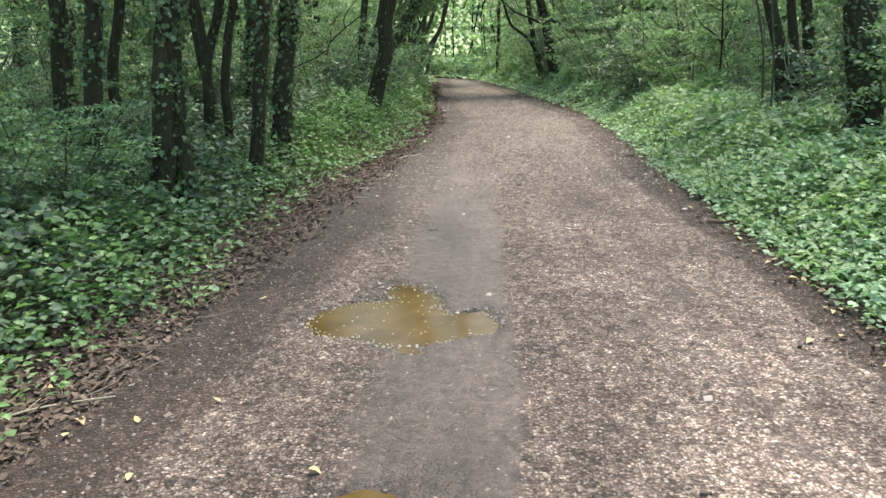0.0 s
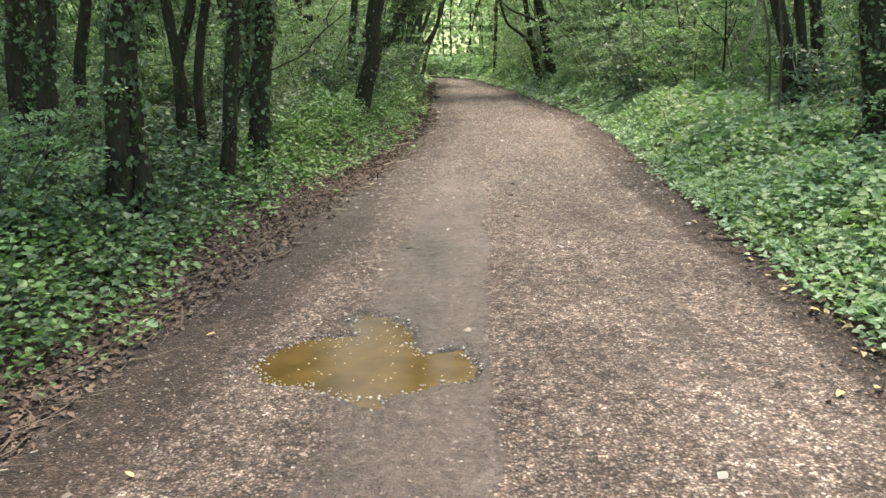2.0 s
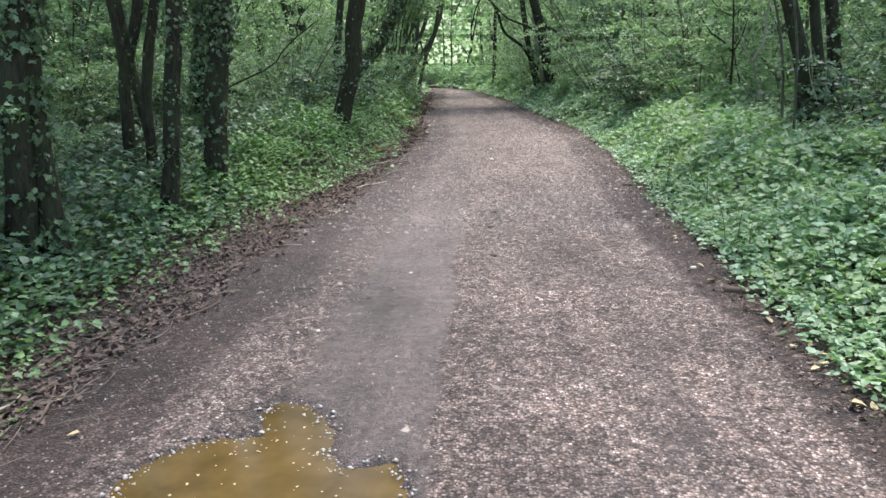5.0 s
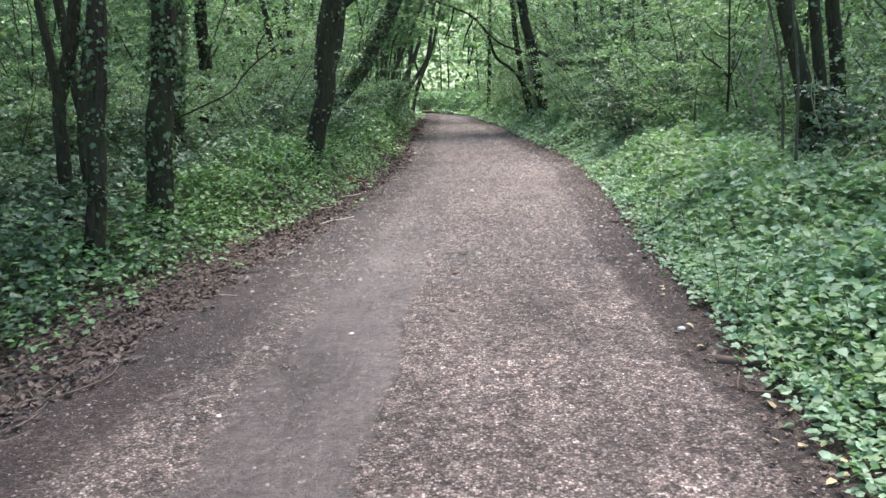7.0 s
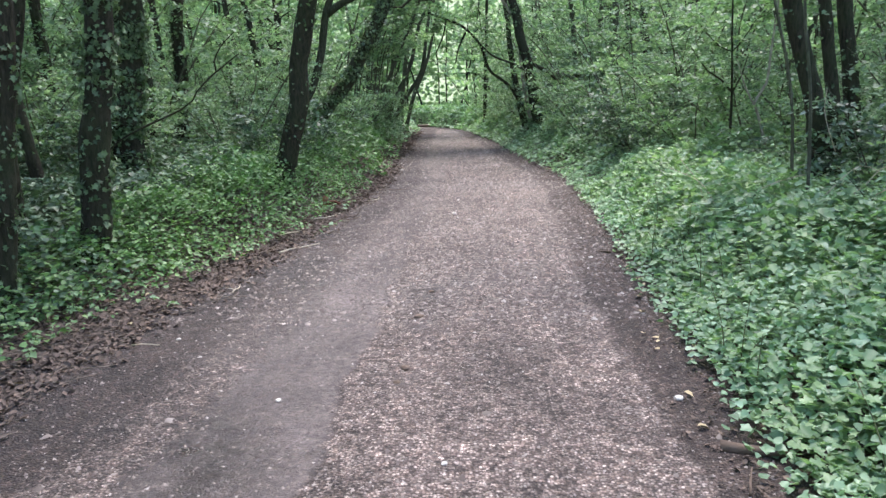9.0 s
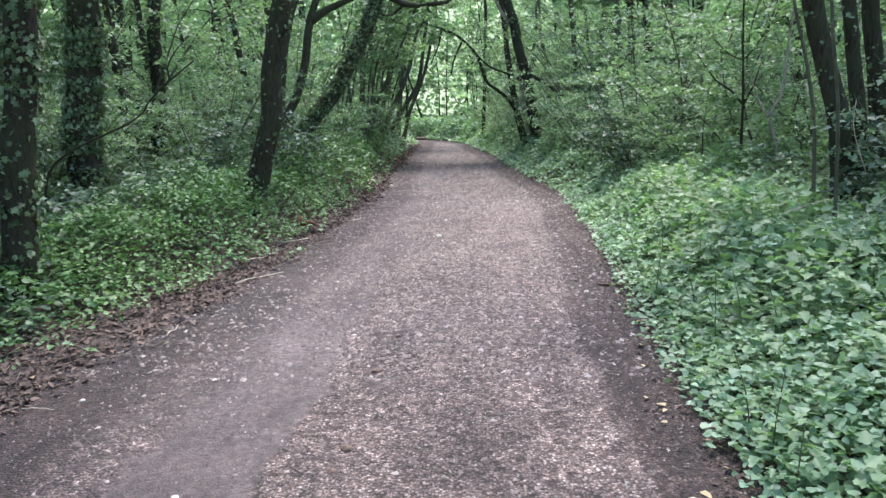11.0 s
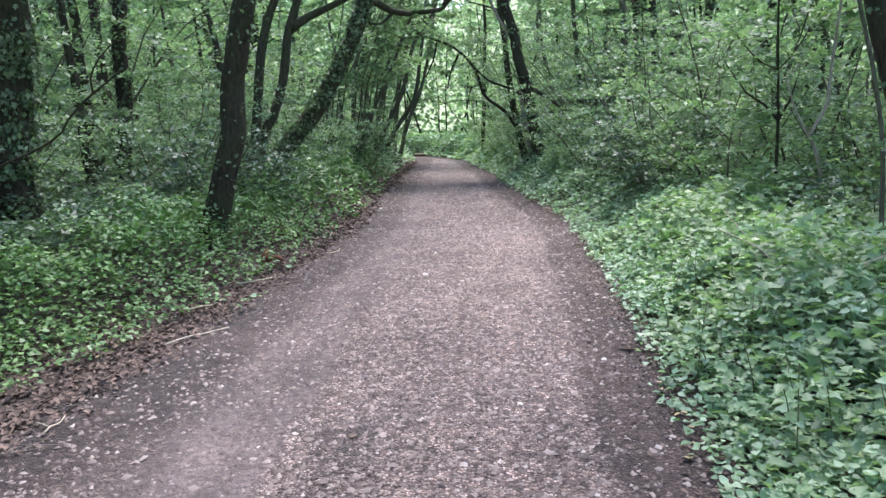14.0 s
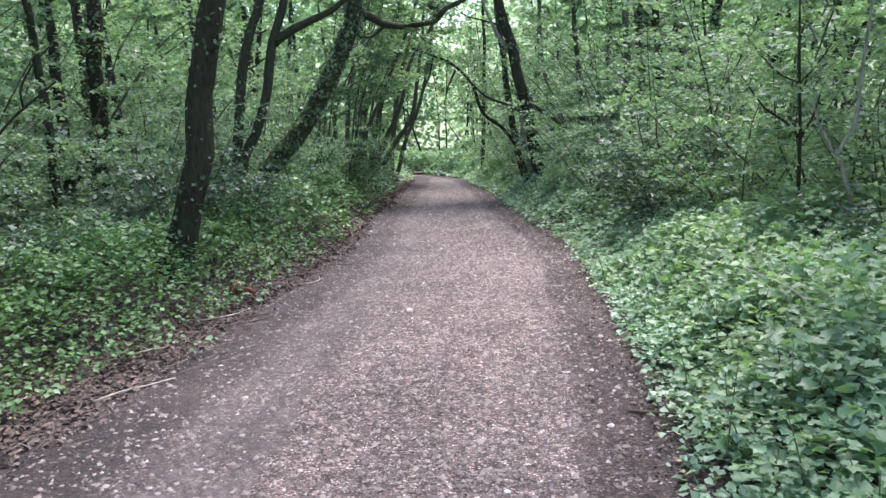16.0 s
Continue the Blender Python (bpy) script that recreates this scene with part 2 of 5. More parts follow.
def leaf_arrays(P, size, up=None, tilt=0.35, near=False, rng=RNG, width=0.42, heading=None, lobed=False):
    """Leaves folded along the midrib: centres P, lengths size, normals round up."""
    n = len(P)
    up = np.tile([0.0, 0.0, 1.0], (n, 1)) if up is None else up
    nrm = unit(up + rng.normal(0, tilt, (n, 3)))
    a = rng.uniform(0, 2 * np.pi, n)
    h = np.c_[np.cos(a), np.sin(a), rng.normal(-0.1, 0.2, n)] if heading is None else heading + rng.normal(0, 0.5, (n, 3))
    tdir = unit(h - nrm * np.sum(h * nrm, 1, keepdims=True))
    b = np.cross(nrm, tdir)
    s = np.broadcast_to(size, n)[:, None]
    w = s * width * rng.uniform(0.85, 1.15, (n, 1))
    B, T = P - tdir * s * 0.5, P + tdir * s * 0.5 - nrm * s * rng.uniform(0.0, 0.25, (n, 1))
    lift = nrm * s * rng.uniform(0.04, 0.16, (n, 1))
    k = np.arange(n)[:, None]
    if lobed:
        shape = [(-0.5, 0.0), (-0.36, 0.62), (-0.12, 0.42), (0.04, 0.95), (0.16, 0.36), (0.5, 0.0), (0.16, -0.36), (0.04, -0.95), (-0.12, -0.42), (-0.36, -0.62)]
        rows = [P + tdir * s * u + b * w * q * 1.15 + lift * abs(q) - (nrm * s * 0.12 if u == 0.5 else 0) for u, q in shape]
        v = np.stack(rows, 1).reshape(-1, 3)
        f = [k * 10 + [[0, 1, 2, 3, 4, 5]], k * 10 + [[0, 5, 6, 7, 8, 9]]]
        return v, np.concatenate(f)
    if near:
        rows = [B, P - tdir * s * 0.28 + b * w + lift, P + tdir * s * 0.12 + b * w * 0.8 + lift * 0.7, T,
                P + tdir * s * 0.12 - b * w * 0.8 + lift * 0.7, P - tdir * s * 0.28 - b * w + lift]
        v = np.stack(rows, 1).reshape(-1, 3)
        f = np.concatenate([k * 6 + [[0, 1, 2, 3]], k * 6 + [[0, 3, 4, 5]]])
    else:
        rows = [B, P - tdir * s * 0.1 + b * w + lift, T, P - tdir * s * 0.1 - b * w + lift]
        v = np.stack(rows, 1).reshape(-1, 3)
        f = np.concatenate([k * 4 + [[0, 1, 2]], k * 4 + [[0, 2, 3]]])
    return v, f


def leaf_mesh(name, P, size, mat, **kw):
    v, f = leaf_arrays(P, size, **kw)
    return mesh_of(name, v, f, 3, mat)


def tube_arrays(pts, radii, sides=8, knobs=0.0, rng=RNG):
    pts = np.asarray(pts, float)
    radii = np.asarray(radii, float)
    d = np.gradient(pts, axis=0)
    d = unit(d)
    ref = np.array([1.0, 0.0, 0.0]) if abs(d[0, 0]) < 0.8 else np.array([0.0, 1.0, 0.0])
    a = np.linspace(0, 2 * np.pi, sides, endpoint=False)
    u = unit(np.cross(d, ref))
    w = np.cross(d, u)
    r = radii[:, None] * (1 + rng.normal(0, knobs, (len(pts), sides))) if knobs else np.repeat(radii[:, None], sides, 1)
    ring = pts[:, None] + r[..., None] * (np.cos(a)[None, :, None] * u[:, None] + np.sin(a)[None, :, None] * w[:, None])
    v = ring.reshape(-1, 3)
    i = np.arange(len(pts) - 1)[:, None] * sides
    j = np.arange(sides)[None]
    f = np.stack([i + j, i + (j + 1) % sides, i + sides + (j + 1) % sides, i + sides + j], -1).reshape(-1, 4)
    caps = np.array([[k, (k + 1) % sides, sides - 1] for k in range(0, sides - 2)]) * 1
    base = (len(pts) - 1) * sides
    return v, f, np.concatenate([caps[:, ::-1], caps + base])


def join(tubes):
    vs, fs, cs, n = [], [], [], 0
    for v, f, c in tubes:
        vs.append(v), fs.append(f + n), cs.append(c + n)
        n += len(v)
    return np.concatenate(vs), [np.concatenate(fs), np.concatenate(cs)]


def resample(pts, step):
    """A smooth line through pts (Catmull-Rom), about a point each step."""
    p = np.asarray(pts, float)
    if len(p) == 2:
        k = max(2, int(np.linalg.norm(p[1] - p[0]) / step))
        return p[0] + (p[1] - p[0]) * np.linspace(0, 1, k + 1)[:, None]
    q = np.concatenate([[2 * p[0] - p[1]], p, [2 * p[-1] - p[-2]]])
    out = []
    for i in range(1, len(q) - 2):
        k = max(1, int(np.linalg.norm(q[i + 1] - q[i]) / step))
        t = np.linspace(0, 1, k, endpoint=False)[:, None]
        out.append(0.5 * (2 * q[i] + (q[i + 1] - q[i - 1]) * t + (2 * q[i - 1] - 5 * q[i] + 4 * q[i + 1] - q[i + 2]) * t ** 2
                          + (3 * q[i] - q[i - 1] - 3 * q[i + 1] + q[i + 2]) * t ** 3))
    return np.concatenate([*out, p[-1:]])


# ---- the lie of the land ----
RIGHT_Y = [-10.12, 3.82, 4.84, 6.36, 7.57, 9.14, 10.42, 11.85, 12.9, 14.8, 16.8, 19, 21, 23.1, 28.5, 30, 35.3, 38.5, 42, 46, 55.2, 73.6]
RIGHT_X = [2.3, 2.38, 2.42, 2.44, 2.49, 2.54, 2.6, 2.65, 2.69, 2.75, 2.67, 2.42, 2.15, 1.93, 1.5, 1.27, 0.63, -0.3, -1.8, -4.9, -11, -30]
LEFT_Y = [-10.12, 2.88, 4.28, 4.99, 5.77, 6.68, 8.1, 9.6, 10.9, 12.2, 14.3, 17.8, 20.1, 23.7, 29, 34.7, 38, 42, 46, 55.2, 73.6]
LEFT_X = [-1.5, -1.41, -1.23, -1.14, -1.07, -0.98, -0.86, -0.67, -0.57, -0.53, -0.47, -0.5, -0.75, -0.8, -1.15, -1.43, -1.6, -3.6, -8.5, -17, -40]
PLANTS_Y = [-10.12, 3.49, 4.38, 5.2, 5.8, 6.9, 8.7, 10.3, 11.3, 12.3, 13.4, 14.6, 16.9, 20.9, 25.5, 31, 35, 38, 42, 46, 55.2, 73.6]
PLANTS_X = [-1.8, -1.6, -1.37, -1.5, -1.6, -1.6, -1.5, -1.2, -1.0, -0.97, -0.92, -0.88, -0.85, -1.08, -1.5, -1.7, -1.8, -2.0, -4.2, -9, -17.5, -41]


def waves(x, y, seed, scale):
    """Smooth uneven heights, about -1 to 1, from a few crossed waves."""
    r = np.random.default_rng(seed)
    z = 0
    for k in range(9):
        a, f, p = r.uniform(0, np.pi * 2), scale * r.uniform(0.6, 2.4), r.uniform(0, 6.3)
        z = z + np.sin((x * np.cos(a) + y * np.sin(a)) * f + p + 1.5 * np.sin((x * np.sin(a) - y * np.cos(a)) * f * 0.7 + p * 2))
    return z / 4.5


def edges(y):
    wob = 0.05 * waves(y * 0, y, 3, 2.2) + 0.03 * waves(y * 0 + 4, y, 5, 7)
    return np.interp(y, LEFT_Y, LEFT_X) + wob, np.interp(y, RIGHT_Y, RIGHT_X) - 0.7 * wob


def in_plants(x, y):
    """Metres past the line where the undergrowth begins."""
    left, right = edges(y)
    return np.where(x > 0.5 * (left + right), x - right, np.interp(y, PLANTS_Y, PLANTS_X) + 0.07 * waves(y * 0, y, 6, 3.0) - x)


def off_road(x, y):
    """Metres outside the road: positive in the verges."""
    left, right = edges(y)
    return np.maximum(left - x, x - right)


PUDDLE = [(-0.51, 4.11), (-0.51, 4.22), (-0.43, 4.36), (-0.39, 4.42), (-0.31, 4.46), (-0.23, 4.50), (-0.13, 4.51), (-0.09, 4.52), (-0.12, 4.63), (-0.16, 4.72), (-0.11, 4.79), (-0.04, 4.81), (0.04, 4.77), (0.14, 4.64), (0.20, 4.51), (0.20, 4.38), (0.26, 4.26), (0.34, 4.28), (0.41, 4.31), (0.47, 4.29), (0.52, 4.19), (0.53, 4.06), (0.50, 3.93), (0.41, 3.94), (0.33, 3.91), (0.26, 3.85), (0.19, 3.85), (0.14, 3.80), (0.11, 3.72), (0.07, 3.72), (0.01, 3.77), (-0.05, 3.81), (-0.16, 3.88), (-0.25, 3.93), (-0.37, 3.94), (-0.44, 4.00)]
SMALL = [(-0.1, 2.47), (0.01, 2.55), (0.13, 2.51), (0.15, 2.34), (0.03, 2.19), (-0.1, 2.29)]


def outside(x, y, ring):
    """Signed distance to a ring: negative inside."""
    ring = np.array(ring)
    d, inside = np.full(np.shape(x), 1e9), np.zeros(np.shape(x), bool)
    for (ax, ay), (bx, by) in zip(ring, np.roll(ring, -1, 0)):
        t = np.clip(((x - ax) * (bx - ax) + (y - ay) * (by - ay)) / ((bx - ax) ** 2 + (by - ay) ** 2), 0, 1)
        d = np.minimum(d, np.hypot(x - ax - t * (bx - ax), y - ay - t * (by - ay)))
        cross = ((ay > y) != (by > y)) & (x < (bx - ax) * (y - ay) / (by - ay + 1e-12) + ax)
        inside ^= cross
    return np.where(inside, -d, d)


def smooth(a, b, v):
    t = np.clip((v - a) / (b - a), 0, 1)
    return t * t * (3 - 2 * t)


def ground_z(x, y):
    d, o = in_plants(x, y), off_road(x, y)
    rise = np.where(x > 0, 0.13 + 0.2 * smooth(9.5, 14.5, y), 0.2 + 0.16 * smooth(9.5, 12, y))
    z = rise * smooth(0.05, np.where(x > 0, 2.0 - 0.4 * smooth(14, 20, y), 1.3 - 0.65 * smooth(9.5, 12, y)), d) + 0.05 * smooth(0.0, 0.8, d) * waves(x, y, 11, 1.6) + 0.012 * waves(x, y, 12, 9.0)
    return z + 0.25 * smooth(4, 18, d) * waves(x, y, 13, 0.25) + 0.012 * smooth(0.0, 0.3, o) - 0.07 * smooth(0.02, -0.12, o) - 0.15 * smooth(-0.1, -0.5, o)


def road_z(x, y):
    d = off_road(x, y)
    left, right = edges(y)
    u = (x - left) / (right - left)
    z = 0.012 * np.sin(u * np.pi) + 0.007 * waves(x, y, 21, 2.2) + 0.005 * waves(x, y, 22, 9) + 0.0035 * waves(x, y, 23, 30)
    z = z - 0.012 * np.exp(-((u - 0.33) / 0.08) ** 2) - 0.010 * np.exp(-((u - 0.8) / 0.07) ** 2) + 0.012 * smooth(-0.4, 0, d) - 0.11 * smooth(0.06, 0.3, d)
    for ring in (PUDDLE, SMALL):
        o = outside(x, y, ring) + 0.02 * waves(x, y, 31, 30) + 0.008 * waves(x, y, 32, 60)
        z = np.where(o < 0.2, (z * smooth(0, 0.2, o) + 0.004 * (1 - smooth(0, 0.2, o))) - 0.036 * smooth(0.07, -0.03, o), z)
    return z


def lines(*runs):
    out = [np.arange(a, b, s) for a, b, s in runs]
    return np.concatenate([*out, [runs[-1][1]]])


def grid(xs, ys):
    X, Y = np.meshgrid(xs, ys)
    n, m = len(ys), len(xs)
    i = (np.arange(n - 1)[:, None] * m + np.arange(m - 1)[None]).ravel()
    return X.ravel(), Y.ravel(), np.stack([i, i + 1, i + m + 1, i + m], 1)


def set_attr(me, name, values):
    a = me.attributes.new(name, "FLOAT", "POINT")
    a.data.foreach_set("value", np.ascontiguousarray(values, dtype=np.float32))


gx, gy, gf = grid(lines((-300, -60, 40), (-60, -14, 4), (-14, -4, 0.6), (-4, 5, 0.1), (5, 14, 0.6), (14, 60, 4), (60, 300, 40)),
                  lines((-200, -20, 20), (-20, 0, 2), (0, 16, 0.12), (16, 46, 0.35), (46, 90, 2.5), (90, 400, 30)))
gme = mesh_of("ground", np.c_[gx, gy, ground_z(gx, gy)], gf, 4, SOIL, True)
set_attr(gme, "leafy", smooth(0.35, 1.6, in_plants(gx, gy)))
tagged(part("ground", gme), "dark leaf-strewn woodland soil with green undergrowth", "ground", kind="structure")

ry = lines((-6, 1.5, 0.3), (1.5, 6.5, 0.028), (6.5, 13, 0.06), (13, 26, 0.15), (26, 70, 0.5))
ru = np.linspace(-0.07, 1.07, 105)
RY, RU = np.meshgrid(ry, ru, indexing="ij")
eL, eR = edges(RY)
RX = eL + (eR - eL) * RU
rx, ryy = RX.ravel(), RY.ravel()
i = (np.arange(len(ry) - 1)[:, None] * len(ru) + np.arange(len(ru) - 1)[None]).ravel()
rme = mesh_of("road", np.c_[rx, ryy, road_z(rx, ryy)], np.stack([i, i + 1, i + len(ru) + 1, i + len(ru)], 1), 4, ROAD, True)


def mud_at(x, y):
    left, right = edges(y)
    u = (x - left) / (right - left)
    xr = x + 0.05 * waves(x, y, 41, 1.6) + 0.03 * waves(x, y, 42, 7)
    strip = 0.8 * smooth(-0.28, 0.12, xr) * smooth(0.66, 0.57, xr) * (1 - 0.45 * smooth(7, 12, y)) * (1 - smooth(13, 20, y))
    return np.maximum(strip, 0.5 * smooth(-0.9, -0.3, xr) * smooth(0.7, 0.45, xr) * smooth(5.5, 8, y)) + 0.4 * np.exp(-((xr - 1.55) / 0.2) ** 2) * smooth(7, 5, y)


def wet_marks(x, y):
    """Churned dark wet marks in the wheel rut."""
    w = 0
    for cx, cy, r in ((0.01, 5.4, 0.13), (-0.1, 5.3, 0.08), (0.07, 6.25, 0.18), (0.25, 6.09, 0.26), (0.1, 5.95, 0.15), (0.6, 6.2, 0.05), (0.92, 8.75, 0.28), (1.12, 9.05, 0.22), (0.8, 8.6, 0.2), (0.9, 7.95, 0.14), (0.72, 8.85, 0.14), (1.55, 4.44, 0.18), (1.36, 4.05, 0.16), (0.35, 4.9, 0.08), (0.9, 7.0, 0.1)):
        w = np.maximum(w, 0.9 * np.exp(-(((x - cx + 0.05 * waves(x, y, 44, 12)) / r) ** 2 + ((y - cy) / (r * 1.1)) ** 2)))
    return w * np.clip(0.75 + 0.5 * waves(x, y, 45, 16), 0, 1)


def soil_at(x, y):
    left, right = edges(y)
    return np.maximum(smooth(0.38 + 0.37 * smooth(5, 9, y), 0.15 + 0.1 * smooth(5, 9, y), right - x), smooth(1.05, 0.25, x - left))


set_attr(rme, "mud", mud_at(rx, ryy))
set_attr(rme, "soil", soil_at(rx, ryy))
band = np.exp(-((rx - np.interp(ryy, [1, 3.5, 6, 8, 11, 20], [1.35, 1.6, 1.75, 2.0, 1.75, 1.5])) / 0.42) ** 2) * np.interp(ryy, [1, 3, 4, 6, 7.5, 10, 16], [1, 1, 0.3, 0.4, 0.9, 0.6, 0.5])
set_attr(rme, "pale", np.clip(band * (0.7 + 0.5 * waves(rx, ryy, 46, 2.5)), 0, 1))
pud = np.minimum(outside(rx, ryy, PUDDLE), outside(rx, ryy, SMALL))
set_attr(rme, "wet", np.maximum(np.maximum(smooth(0.1, 0.0, pud), wet_marks(rx, ryy)), 0.55 * smooth(-0.25, 0.1, rx) * smooth(0.66, 0.5, rx) * smooth(8, 5, ryy)) + 0.38 * smooth(0.75, -0.1, rx) * smooth(5.2, 6.8, ryy) * smooth(13, 9, ryy))
tagged(part("road", rme), "wet brown gravel forest track with smooth muddy wheel ruts", "road", kind="structure")

for ring, label in ((PUDDLE, "shallow puddle of ochre muddy water in the gravel track"), (SMALL, "small ochre puddle at the edge of the gravel")):
    c = np.mean(ring, 0)
    r = c + (np.array(ring) - c) * 1.13 + 0.03 * unit(np.array(ring) - c)
    pme = bpy.data.meshes.new("puddle")
    pme.from_pydata([(x, y, -0.019) for x, y in r[::-1]], [], [list(range(len(r)))])
    pme.materials.append(WATER)
    tagged(part("puddle", pme), label, "puddle", kind="structure")


# ---- woods ----
def extend(pts, top, lean=0.15, rng=RNG):
    """Carry a stem on upwards from its last seen point to a height."""
    p = [np.array(q, float) for q in pts]
    d = unit(p[-1] - p[-2])
    while p[-1][2] < top:
        d = unit(d + [rng.normal(0, 0.06), rng.normal(0, 0.06), 0.35])
        p.append(p[-1] + d * 0.9)
    return np.array(p)


def spray(at, way, length, n, size, rng):
    """Leaves in a flat layered spray along a twig. Returns positions, sizes."""
    way = unit(np.array([way[0], way[1], way[2] * 0.4]))
    side = unit(np.cross(way, [0, 0, 1]))
    u = rng.beta(1.3, 1.1, n)
    v = rng.normal(0, 0.33, n) * (0.25 + 0.9 * u * (1.15 - u))
    P = np.asarray(at) + way * (u * length)[:, None] + side * (v * length)[:, None]
    P[:, 2] += rng.normal(0, 0.035 * length + 0.015, n) - 0.16 * length * u ** 2
    return P, size * rng.uniform(0.65, 1.25, n)


def limbs_of(line, radii, rng, start, count, length, leafcount, size, up=0.5, away=None):
    """Side limbs with leafy sprays from a stem. Returns tubes, leaf places, leaf sizes."""
    tubes, P, S = [], [], []
    for k in range(count):
        f = start + (1 - start) * (k + rng.uniform(0, 1)) / count
        i = min(int(f * (len(line) - 1)), len(line) - 2)
        a = rng.uniform(0, 2 * np.pi) if away is None else away + rng.normal(0, 0.8)
        w = np.array([np.cos(a), np.sin(a), up * rng.uniform(0.3, 1.3)])
        L = length * rng.uniform(0.55, 1.2) * (1.15 - 0.5 * f)
        b = [line[i]]
        for s in range(4):
            w = unit(w + rng.normal(0, 0.16, 3) + [0, 0, -0.03])
            b.append(b[-1] + w * L / 4)
        b = np.array(b)
        tubes.append(tube_arrays(b, np.linspace(max(radii[i] * 0.42, 0.008), 0.005, 5), 5, rng=rng))
        for s in range(1, 5):
            for side in range(2):
                q = unit(w + rng.normal(0, 0.75, 3))
                p, z = spray(b[s], q, L * rng.uniform(0.3, 0.55), leafcount // 8, size, rng)
                P.append(p), S.append(z)
                tubes.append(tube_arrays(np.array([b[s], b[s] + unit(q * [1, 1, 0.4]) * L * 0.35]), [0.005, 0.002], 3, rng=rng))
    return tubes, P, S


def ivy_on(line, radii, density, size, rng, low=0.0, high=1.0):
    P, N = [], []
    for i in range(int(low * (len(line) - 1)), int(high * (len(line) - 1))):
        seg = line[i + 1] - line[i]
        n = rng.poisson(density * np.linalg.norm(seg) * rng.choice([0.25, 0.6, 1.2, 2.6], p=[0.3, 0.3, 0.25, 0.15]))
        a = rng.uniform(0, 2 * np.pi, n)
        out = np.c_[np.cos(a), np.sin(a), np.zeros(n)]
        P.append(line[i] + seg * rng.uniform(0, 1, (n, 1)) + out * (radii[i] + rng.gamma(2.0, 0.014, (n, 1))))
        N.append(out + [0, 0, 0.45])
    return np.concatenate(P), np.concatenate(N)


def tree(label, stems, radius, top, bark=BARK, ivy=0.0, ivy_size=0.043, ivy_high=1.0, count=13, length=1.7, leaves=200, size=0.09, start=0.45,
         leafmat=CANOPY, extra=(), away=None, name="tree", category="tree", up=0.5):
    """A tree: stems are lines of points that start at the ground; the first gives the base."""
    rng = np.random.default_rng(abs(int(stems[0][0][0] * 977 + stems[0][0][1] * 613)) + 5)
    bx, by, bz = stems[0][0]
    base = np.array([bx, by, float(ground_z(np.array([bx]), np.array([by]))[0]) - 0.06])
    root = thing(name, base, label, category, "trees of the wood")
    tubes, ltubes, P, S, ivp, ivn = [], [], [], [], [], []
    for k, pts in enumerate(stems):
        p = np.array(pts, float)
        if p[0][2] > base[2] and k == 0 or k > 0 and abs(p[0][2] - bz) < 0.7:
            low = p[0] + (p[0] - p[1]) / max(p[1][2] - p[0][2], 0.2) * max(p[0][2] - base[2], 0.01)
            low[:2] = 0.75 * p[0][:2] + 0.25 * low[:2]
            low[2] = base[2]
            p = np.concatenate([[low], p])
        r0 = radius if k == 0 else radius * 0.82
        p = extend(p, top * (1 if k == 0 else 0.85), rng=rng)
        line = resample(p, 0.16)
        line = line + 0.25 * r0 * np.c_[waves(line[:, 2], line[:, 2] * 0, k + 5, 2.0), waves(line[:, 2], line[:, 2] * 0 + 3, k + 9, 2.0), 0 * line[:, 2]]
        f = np.linspace(0, 1, len(line))
        radii = r0 * (1 - 0.72 * f) * (1 + 0.55 * np.exp(-(line[:, 2] - base[2]) / 0.16))
        tubes.append(tube_arrays(line - base, radii, 12, 0.05, rng))
        lt, lp, ls = limbs_of(line - base, radii, rng, start, count if k == 0 else count // 2, length, leaves, size, up, away)
        ltubes += lt
        P += lp
        S += ls
        if ivy:
            a, b = ivy_on(line - base, radii, ivy, ivy_size, rng, 0, ivy_high)
            ivp.append(a), ivn.append(b)
    for pts, r in extra:
        line = resample(pts, 0.15) - base
        ltubes.append(tube_arrays(line, np.linspace(r, r * 0.4, len(line)), 8, 0.08, rng))
    v, f = join(tubes)
    part("trunk", mesh_of("trunk", v, f, 4, bark, True), root)
    if ltubes:
        v, f = join(ltubes)
        tagged(part("branchwork", mesh_of("branchwork", v, f, 4, bark, True), root), kind="stuff")
    if P:
        part("crown", leaf_mesh("crown", np.concatenate(P), np.concatenate(S), leafmat, rng=rng), root)
    if ivp:
        q = np.concatenate(ivp)
        part("ivy", leaf_mesh("ivy", q, ivy_size * rng.uniform(0.4, 1.35, len(q)), IVY, up=np.concatenate(ivn), tilt=0.75, near=bool(by < 14), rng=rng, width=0.5, lobed=bool(by < 14),
                              heading=np.tile([0.0, 0.0, -1.0], (len(q), 1))), root, "glossy ivy leaves climbing the bark")
    return root


